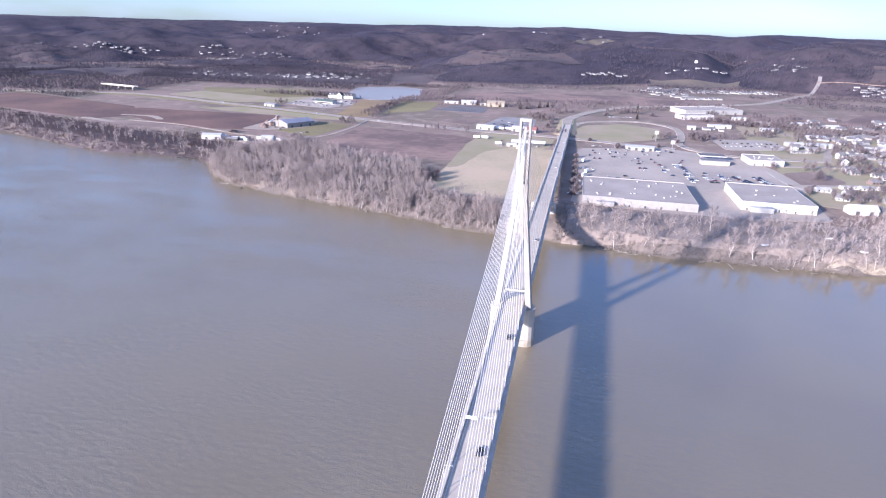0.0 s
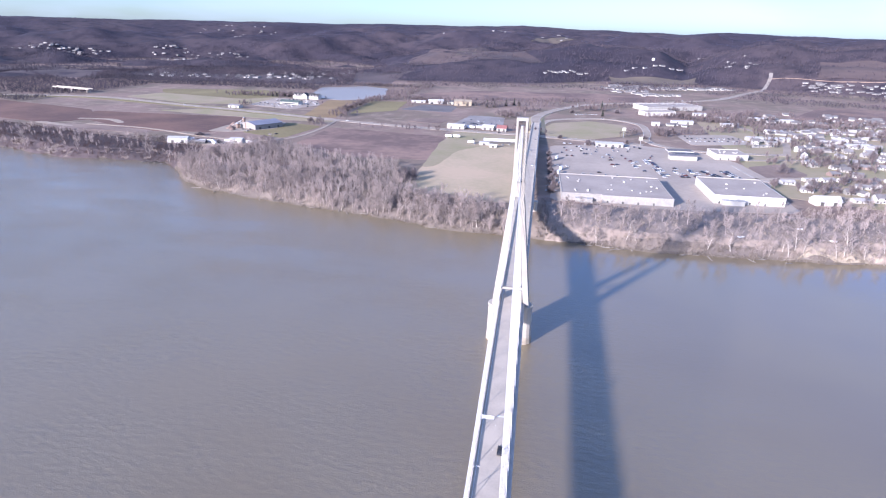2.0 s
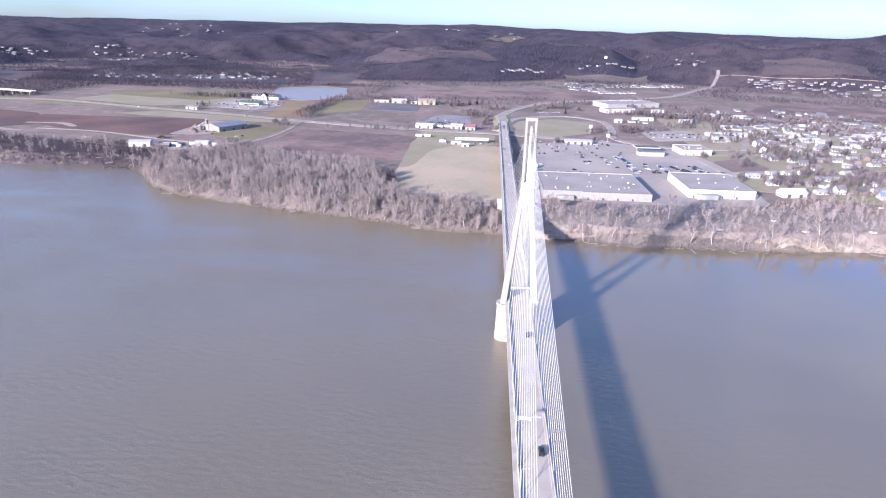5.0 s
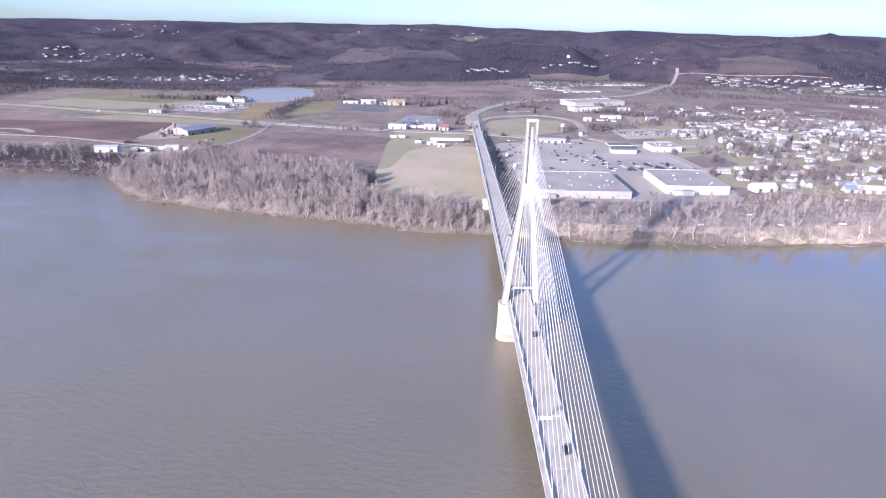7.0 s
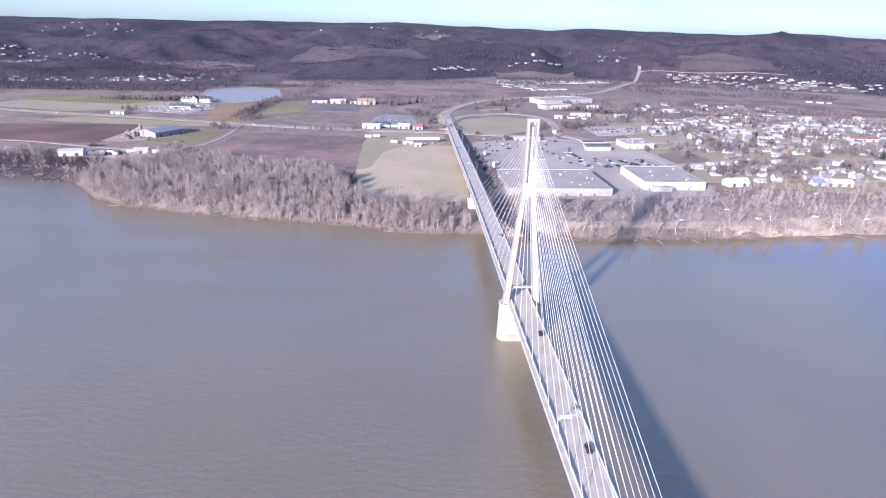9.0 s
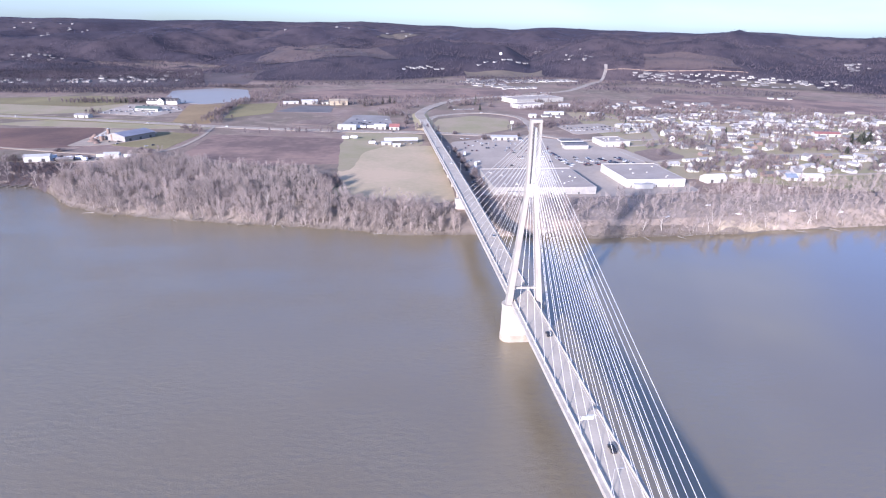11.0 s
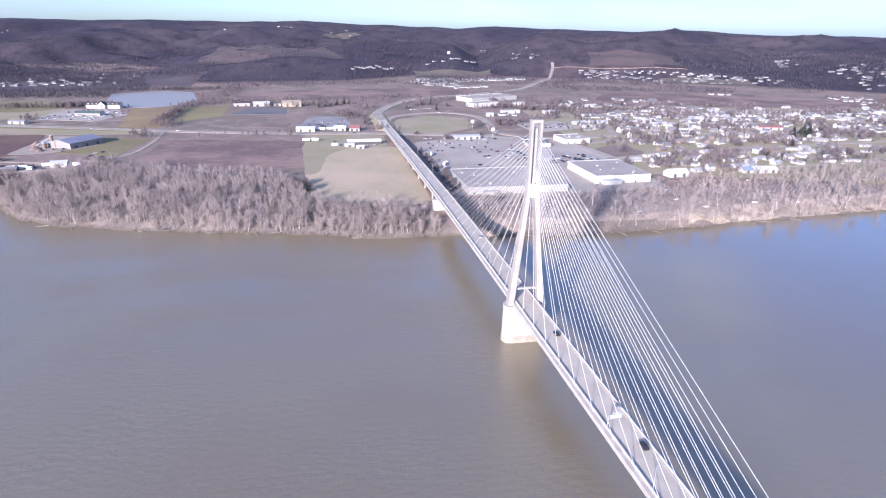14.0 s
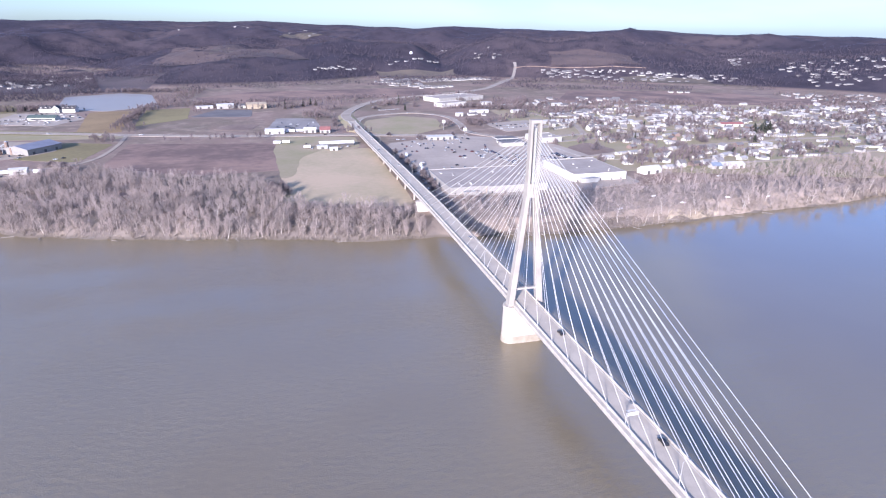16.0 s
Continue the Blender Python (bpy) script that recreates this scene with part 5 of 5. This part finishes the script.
def scatter(points, tall, slivers, width, spread, name, material, label, seed, stems=True):
    """Many thin bare trees as one mesh: each a stem and a fan of twigs."""
    g = np.random.default_rng(seed)
    pts = np.array(points)
    n = len(pts)
    z = height(pts[:, 0], pts[:, 1])
    h = g.uniform(tall[0], tall[1], n)
    base = np.stack([pts[:, 0], pts[:, 1], z - 0.3], -1)
    t = g.uniform(0.05, 0.95, (n, slivers))
    ang = g.uniform(0, 2 * np.pi, (n, slivers))
    rad = g.uniform(0.3, 1.0, (n, slivers)) * spread * h[:, None] * np.sqrt(np.clip(1.15 - t, 0.1, 1)) * np.clip(0.35 + 2 * t, 0, 1)
    foot = base[:, None, :] + np.stack([0.35 * rad * np.cos(ang), 0.35 * rad * np.sin(ang), h[:, None] * (0.2 + 0.5 * t)], -1)
    tip = base[:, None, :] + np.stack([rad * np.cos(ang), rad * np.sin(ang), h[:, None] * np.clip(0.34 + 0.66 * t + g.uniform(-0.08, 0.1, t.shape), 0.1, 1.05)], -1)
    turn = g.uniform(0, 2 * np.pi, (n, slivers))
    side = np.stack([np.cos(turn), np.sin(turn), 0.3 * np.sin(3 * turn)], -1) * width * g.uniform(0.5, 1.4, (n, slivers, 1))
    tri = np.stack([foot - side, foot + side, tip], 2).reshape(-1, 3)
    if stems:
        turn = g.uniform(0, np.pi, n)
        side = np.stack([np.cos(turn), np.sin(turn), 0 * turn], -1) * np.maximum(0.018 * h, 0.6 * width)[:, None]
        top = base + np.stack([0 * h, 0 * h, 0.9 * h], -1)
        other = np.stack([side[:, 1], -side[:, 0], 0 * h], -1)
        tri = np.concatenate([tri, np.stack([base - side, base + side, top], 1).reshape(-1, 3), np.stack([base - other, base + other, top], 1).reshape(-1, 3)])
    ob = numpy_mesh(name, tri, np.arange(len(tri)).reshape(-1, 3), material)
    return tagged(ob, label, "woods", kind="stuff")


gt = np.random.default_rng(21)


def pick(x0, x1, n, power, extra, names=KEEP_OFF):
    """Free spots behind the shoreline between x0 and x1, denser towards the water."""
    x = gt.uniform(x0, x1, 3 * n)
    depth = np.interp(x, [-800, -480, -420, -372, -340, -150, -110, -60, 0, 20, 110, 220, 260, 470], [45, 60, 30, 40, 150, 130, 46, 34, 30, 50, 62, 60, 85, 80])
    y = np.interp(x, SHORE_X, SHORE_Y) + extra[0] + gt.random(3 * n) ** power * (depth + extra[1])
    ok = ~inside_all(x, y, names) & ((x < -30) | (x > 9) | ((y < 196) & (np.abs(x + 3) > 10)))
    return np.stack([x, y], -1)[ok][:n]


bank = np.concatenate([pick(-372, -112, 1350, 1.4, (2, 16)), pick(-112, 0, 150, 1.4, (2, 12)), pick(0, 240, 45, 1.6, (2, 10)), pick(240, 560, 240, 1.2, (3, 25)), pick(-900, -380, 150, 1.2, (3, 14))])
scatter(bank, (6, 14), 160, 0.032, 0.40, "bank_woods", M_TWIG, "dense leafless woods along the river bank", 3)
brush = pick(-385, 560, 12000, 1.45, (-1.0, 36))
brush = brush[(brush[:, 0] < 10) | (brush[:, 1] < np.interp(brush[:, 0], SHORE_X, SHORE_Y) + 9) | (gt.random(len(brush)) < 0.5)]
scatter(brush, (1.0, 4.2), 24, 0.09, 0.75, "bank_brush", M_BRUSH, "dry brush and reeds covering the river bank", 4, False)
scatter(np.concatenate([pick(-1000, -385, 3200, 1.3, (-1.0, 30)), pick(-900, -385, 1800, 1.0, (2, 26))]), (1.5, 5.5), 34, 0.08, 0.6, "dark_scrub", M_DARKSCRUB, "dark leafless scrub on the upstream bank", 14, False)
scrub = np.concatenate([pick(10, 260, 1000, 1.0, (1, 20)), pick(260, 560, 1200, 1.0, (1, 20)), pick(-110, -26, 500, 1.0, (1, 18))])
scatter(scrub, (2.5, 8.0), 44, 0.036, 0.5, "bank_scrub", M_SCRUB, "grey brown leafless scrub on the bank", 12, False)
x, y = gt.uniform(225, 1150, 14000), gt.uniform(270, 950, 14000)
ok = (lumps(x, y, 34.0, 1.0) + 0.7 * lumps(x, y, 11.0, 6.0) > 0.12) & (y > np.interp(x, SHORE_X, SHORE_Y) + 118) & ~inside_all(x, y, ("parking_lot", "side_lot", "town_street", "ramp_road", "far_stubble_field", "bare_lot", "car_lot"))
town = np.stack([x, y], -1)[ok][:3200]
x, y = gt.uniform(-560, 300, 16000), gt.uniform(560, 1250, 16000)
hedge = np.minimum.reduce([abs(y - 600 - 0.2 * x), abs(x + 330 - 0.05 * (y - 700)), abs(y - 935 - 0.3 * x), abs(y - 1010 - 0.2 * x)]) < 20
town = np.concatenate([town, np.stack([x, y], -1)[hedge & ~inside_all(x, y)][:600]])
for cx, cy, w, d, n in ((-520, 925, 50, 16, 90), (-350, 1000, 18, 110, 130), (-430, 1215, 90, 18, 160), (-600, 905, 60, 20, 80), (-346, 780, 7, 110, 110), (240, 835, 70, 12, 90), (300, 800, 60, 20, 90), (-30, 850, 26, 20, 30), (80, 900, 40, 16, 50), (-230, 930, 90, 14, 90), (-60, 760, 24, 40, 60), (170, 640, 14, 26, 40), (420, 770, 90, 20, 120)):
    town = np.concatenate([town, np.stack([gt.normal(cx, w / 2, n), gt.normal(cy, d / 2, n)], -1)])
town = town[~inside_all(town[:, 0], town[:, 1], ("pond", "road", "main_road", "ramp_road", "dealer_lot"))]
scatter(town, (6, 13), 90, 0.12, 0.45, "town_trees", M_TOWN, "leafless trees scattered among houses and hedgerows", 5)


def hill_woods(zones, gap, seed):
    """Spots of bare woods in rings of (count, near, far, bearing from, bearing to), open in places."""
    g = np.random.default_rng(seed)
    pts = []
    for n, r0, r1, b0, b1 in zones:
        r = np.sqrt(g.uniform(r0 ** 2, r1 ** 2, n))
        b = np.radians(g.uniform(b0, b1, n))
        x, y = HUB[0] + r * np.sin(b), HUB[1] + r * np.cos(b)
        pts.append(np.stack([x, y], -1)[lumps(x, y, 170.0, 7.0) + 0.6 * lumps(x, y, 60.0, 2.0) > gap])
    pts = np.concatenate(pts)
    thin = inside_all(pts[:, 0], pts[:, 1], ("hill_clearing", "hill_field", "cleared_slope", "slope_meadow", "ridge_meadow", "hill_meadow")) & (g.random(len(pts)) < 0.3)
    pts = pts[~inside_all(pts[:, 0], pts[:, 1]) | thin]
    x, y = pts.T
    open_land = ((x > -930) & (y < 1050)) | ((x > -1150) & (x < -560) & (y > 1210) & (y < 1400) & (g.random(len(x)) < 0.7))
    return pts[~open_land]


scatter(np.concatenate([hill_woods([(36000, 1200, 2080, -58, -17)], -0.75, 8), hill_woods([(9000, 1500, 1850, -17, 52)], -0.1, 18)]), (5, 10.5), 16, 0.24, 0.52, "plain_woods", M_WOOD, "bare brown woods on the far plain", 6, False)
scatter(hill_woods([(34000, 1780, 2900, -52, 52)], -0.5, 9), (7, 15), 9, 0.5, 0.42, "hill_woods", M_WOOD, "bare brown purple woods over the hills", 7, False)
# Bluer canopy colour than the nearer woods, in place of haze.
scatter(hill_woods([(26000, 2900, 4500, -50, 50)], -0.55, 10), (3, 5.5), 7, 0.8, 0.9, "far_woods", M_HAZEWOOD, "bare woods on the far ridges, tinted blue violet for haze", 9, False)
for x, y, h, w in ((-111, 872, 15, 4), (-98, 880, 13, 4), (-78, 905, 14, 5), (-64, 925, 15, 4), (-55, 915, 12, 4), (102, 905, 19, 5), (98, 820, 12, 4), (570, 487, 13, 7), (578, 494, 12, 7), (562, 492, 12, 6), (586, 490, 11, 6), (300, 640, 10, 3),
                   (420, 560, 11, 4), (350, 470, 10, 3), (-560, 905, 8, 2.5), (-552, 907, 8, 2.5), (-544, 909, 8, 2.5), (-536, 911, 8, 2.5), (-528, 913, 8, 2.5)):
    evergreen(x, y, h, w)


# ---- shore clutter ----
def driftwood(x, y, z, turn, seed):
    """A stranded tree: a bent bleached log with broken stubs."""
    random.seed(seed)
    d = thing("driftwood_log", x, y, z, turn, "bleached driftwood log stranded at the waterline", "driftwood", "logs along the shore")
    p, r, sh = Vector((0, 0, 0.15)), 0.32, Shape()
    for k in range(4):
        q = p + Vector((random.uniform(2, 3.2), random.uniform(-0.5, 0.5), random.uniform(-0.1, 0.25)))
        sh.tube(p, q, r, r * 0.8, 6, True)
        p, r = q, r * 0.8
    part("log", sh, M_DRIFT, d)
    for k in range(5):
        a = Vector((random.uniform(1, 9), 0, 0.25))
        part("stub", Shape().tube(a, a + Vector((random.uniform(-0.3, 1.2), random.uniform(-1, 1), random.uniform(0.4, 1.8))), 0.11, 0.03, 4), M_DRIFT, d)
    return d


logs = [driftwood(xx, shore(xx) - 1.0, 0.0, aa, sd) for xx, aa, sd in ((-60, 20, 1), (62, 160, 2), (110, 5, 3))]
for k in range(70):
    x = rt.choice((rt.uniform(-330, -20), rt.uniform(12, 300), rt.uniform(12, 300)))
    y = shore(x) + rt.uniform(-3.5, 6)
    copy_thing(rt.choice(logs), pose(x, y, max(-0.1, ground_z(x, y) - 0.05), rt.uniform(-6, 6), rt.uniform(-10, 4), rt.uniform(0, 360)))


def row_boat(x, y, turn):
    """A small open boat lying on the bank."""
    b = thing("small_boat", x, y, ground_z(x, y) + 0.25, turn, "small white boat lying on the grassy bank", "boat", "boats on the bank")
    half = [(-2.6, 0.95), (-1.0, 1.1), (1.0, 1.0), (2.3, 0.6), (3.0, 0.06)]
    rim = lambda k, z: [(px * k, py * k, z) for px, py in half] + [(px * k, -py * k, z) for px, py in reversed(half)]
    part("hull", Shape().rings([rim(0.8, 0.0), rim(1.0, 0.75), rim(0.92, 0.76), rim(0.78, 0.25)]), M_TANK, b)
    for sx in (-1.4, 0.6):
        part("bench", Shape().box(sx - 0.18, sx + 0.18, -0.85, 0.85, 0.55, 0.62), M_DOCK, b)
    return b


for x, y, turn in ((203, 198, 12), (315, 254, 5), (270, 184, 170), (315, 186, 8), (155, 172, 20), (219, 178, 175)):
    row_boat(x, y, turn)


def overpass():
    o = thing("road_overpass", -1030, 856, PLAIN, -14, "pale concrete road overpass on the plain", "overpass")
    part("deck", Shape().box(0, 112, -5, 5, 6.2, 7.6), M_PIER, o)
    for s in (-1, 1):
        part("rail", Shape().box(0, 112, s * 5 - 0.2, s * 5 + 0.2, 7.6, 8.6), M_PIER, o)
    for k in range(5):
        part("pillar", Shape().box(8 + 24 * k, 10 + 24 * k, -4, 4, -0.3, 6.2), M_PIER, o)


overpass()

for x, y, h, w in ((-121, 266, 11, 8), (-114, 272, 10, 8), (-128, 276, 11, 8), (-126, 290, 10, 8), (-118, 292, 10, 7), (112, 545, 6, 5), (92, 528, 5, 4), (60, 530, 6, 5), (232, 350, 7, 6), (240, 362, 6, 5), (330, 480, 9, 7), (420, 520, 8, 7), (510, 430, 9, 7)):
    thicket(x, y, h, w)


def pole_sign(x, y, h):
    p = thing("pole_sign", x, y, PLAIN, 0, "tall white roadside sign on a pole", "sign", "signs by the ramp")
    part("pole", Shape().tube((0, 0, -0.3), (0, 0, h), 0.25, 0.2, 8, True), M_STEEL, p)
    part("panel", Shape().box(-2.4, 2.4, -0.3, 0.3, h - 4.5, h), M_WHITE, p, "blank white sign panel")


pole_sign(112, 596, 14)
pole_sign(128, 540, 11)
shed("roadside_shop", 70, 512, 2, 34, 15, 4.2, 5.4, M_TINT, M_ROOFL, "low long shop with a white roof at the lot", 4, "shop")
shed("house", 243, 276, 8, 22, 12, 4.2, 7.6, M_WHITE, M_ROOFL, "wide white house near the river bank", 2, "house")
shed("house", 342, 282, -4, 26, 11, 4.2, 6.8, M_WHITE, M_ROOFL, "wide white hall near the river bank", 3, "house")
shed("house", 331, 284, -4, 11, 10, 3.6, 6.4, M_WHITE, M_ROOFBLUE, "white house with a pale blue roof", 1, "house")
shed("shop", 548, 546, -8, 36, 12, 4.2, 6.4, M_WHITE, M_ROOFR, "long white shop with a red roof in town", 3, "shop")
for x, y, h, w in ((598, 692, 14, 17), (396, 523, 12, 8), (366, 398, 12, 13), (418, 367, 11, 9), (259, 410, 13, 12), (429, 430, 12, 11)):
    thicket(x, y, h, w)
for x, y, turn, n in ((-412, 392, 30, 8), (-402, 396, 12, 7), (-392, 390, -20, 6), (-384, 404, 15, 7), (-428, 398, 60, 6), (-355, 404, 5, 7)):
    trailer(x, y, turn, n, "white box trailer parked at the landing")
for x, y in ((-420, 388), (-408, 386), (-398, 403), (-388, 396), (-378, 392), (-424, 404), (-400, 500), (-410, 498), (-396, 486), (-356, 470), (-350, 476)):
    copy_thing(lot_cars[rnd.choice((0, 1, 2, 2, 4))], pose(x, y, PLAIN + 0.3, 0, 0, rnd.uniform(0, 360)))


def gravel_pile(x, y, r, h):
    g = thing("soil_mound", x, y, PLAIN, 0, "rusty brown soil mound in the works yard", "mound", "mounds of the works")
    random.seed(int(r * 10))
    rings = []
    for k in range(5):
        t = k / 4
        rings.append([((r * (1 - t) + 0.3) * math.cos(6.2832 * i / 14) * random.uniform(0.9, 1.1), (r * (1 - t) + 0.3) * math.sin(6.2832 * i / 14) * random.uniform(0.9, 1.1), h * t - 0.2) for i in range(14)])
    part("mound", Shape().rings(rings), M_HEAP, g, smooth=True)


for x, y, r, h in ((-432, 505, 7, 5), (-428, 522, 6, 4.5), (-440, 530, 8, 6), (-422, 492, 5, 3.5)):
    gravel_pile(x, y, r, h)


def conveyor(x, y, turn):
    c = thing("conveyor", x, y, PLAIN, turn, "slanted steel conveyor at the river works", "conveyor")
    part("belt", Shape().rings([[(0, -0.6, 0.4), (0, 0.6, 0.4), (0, 0.6, 1.2), (0, -0.6, 1.2)], [(22, -0.6, 12.4), (22, 0.6, 12.4), (22, 0.6, 13.2), (22, -0.6, 13.2)]]), M_STEEL, c)
    for k in (8, 15, 21):
        part("trestle", Shape().box(k - 0.2, k + 0.2, -0.9, 0.9, -0.2, 12 * k / 22 + 0.4), M_STEEL, c)


conveyor(-438, 514, 18)
for k in range(60):
    x, y = rnd.uniform(-530, -425), rnd.uniform(745, 868)
    if inside(x, y, ("inn_lot",)) and not (-496 < x < -450 and 785 < y < 812):
        copy_thing(lot_cars[rnd.choice((0, 1, 2, 0, 2))], pose(x, y, PLAIN + 0.2, 0, 0, rnd.choice((0, 90)) + rnd.uniform(-10, 10)))
for k in range(16):
    x, y = rnd.uniform(-125, -70), rnd.uniform(636, 700)
    copy_thing(lot_cars[rnd.choice((0, 1, 2, 4))], pose(x, y, PLAIN + 0.25, 0, 0, rnd.choice((0, 90)) + rnd.uniform(-10, 10)))

for x, y, h, w in ((17, 262, 9, 6), (19, 281, 8, 6), (16, 300, 10, 7), (20, 322, 8, 6), (15, 345, 7, 6), (14, 372, 8, 6), (13, 402, 7, 5), (12, 436, 7, 5)):
    thicket(x, y, h, w)
for x, y, turn, n in ((24, 288, 78, 9), (27, 306, 82, 8), (22, 334, 80, 10), (25, 356, 76, 7), (20, 410, 80, 9)):
    trailer(x, y, turn, n, "white box truck body parked beside the approach")

shed("kiosk", 170, 728, 10, 11, 8, 5, 6, M_WHITE, M_ROOFL, "small white block beside the ramp", 1, "kiosk")
for x, y, w, d in ((205, 762, 34, 9), (280, 753, 26, 10), (288, 832, 24, 9), (262, 880, 22, 10), (330, 700, 24, 10), (310, 622, 30, 12), (282, 622, 22, 10), (398, 598, 30, 10), (350, 850, 26, 10), (395, 836, 20, 10)):
    shed("roadside_shop", x, y, 8, w, d, 4.2, 5.6, M_WHITE, M_ROOFL, "long white shop with a pale roof in town", 2, "shop")
for x, y, h, w in ((47, 845, 7, 9), (127, 872, 8, 9), (168, 634, 8, 8), (280, 808, 9, 9), (412, 763, 9, 9), (61, 518, 8, 6), (140, 590, 6, 7), (25, 560, 6, 6)):
    thicket(x, y, h, w)
for k in range(26):
    copy_thing(lot_cars[rnd.choice((0, 0, 1, 2, 2, 4))], pose(200 + 6.5 * (k % 12) + rnd.uniform(-1, 1), 590 + 22 * (k // 12) + 1.7 * (k % 12), PLAIN + 0.12, 0, 0, 95 + rnd.uniform(-6, 6)))
for k in range(22):
    copy_thing(lot_cars[rnd.choice((0, 0, 1, 2))], pose(rnd.uniform(30, 125), rnd.uniform(505, 530), PLAIN + 0.12, 0, 0, rnd.choice((0, 90)) + rnd.uniform(-10, 10)))

for x, y, h, w in ((-111, 872, 13, 8), (-98, 880, 12, 7), (-78, 905, 13, 8), (-55, 915, 12, 8), (-40, 655, 9, 8), (-38, 700, 10, 8), (-44, 745, 9, 8), (-58, 775, 10, 9), (-432, 404, 5, 6), (-418, 400, 4, 6), (-404, 408, 4, 5), (-390, 400, 4, 5), (-440, 440, 5, 9), (-350, 440, 6, 8), (-336, 428, 7, 8), (-322, 410, 6, 8)):
    thicket(x, y, h, w)

for x, y, h, w in ((566, 484, 14, 10), (574, 488, 18, 11), (582, 486, 17, 10), (590, 494, 14, 9), (558, 488, 15, 9), (500, 420, 10, 6), (412, 352, 9, 5)):
    evergreen(x, y, h, w)
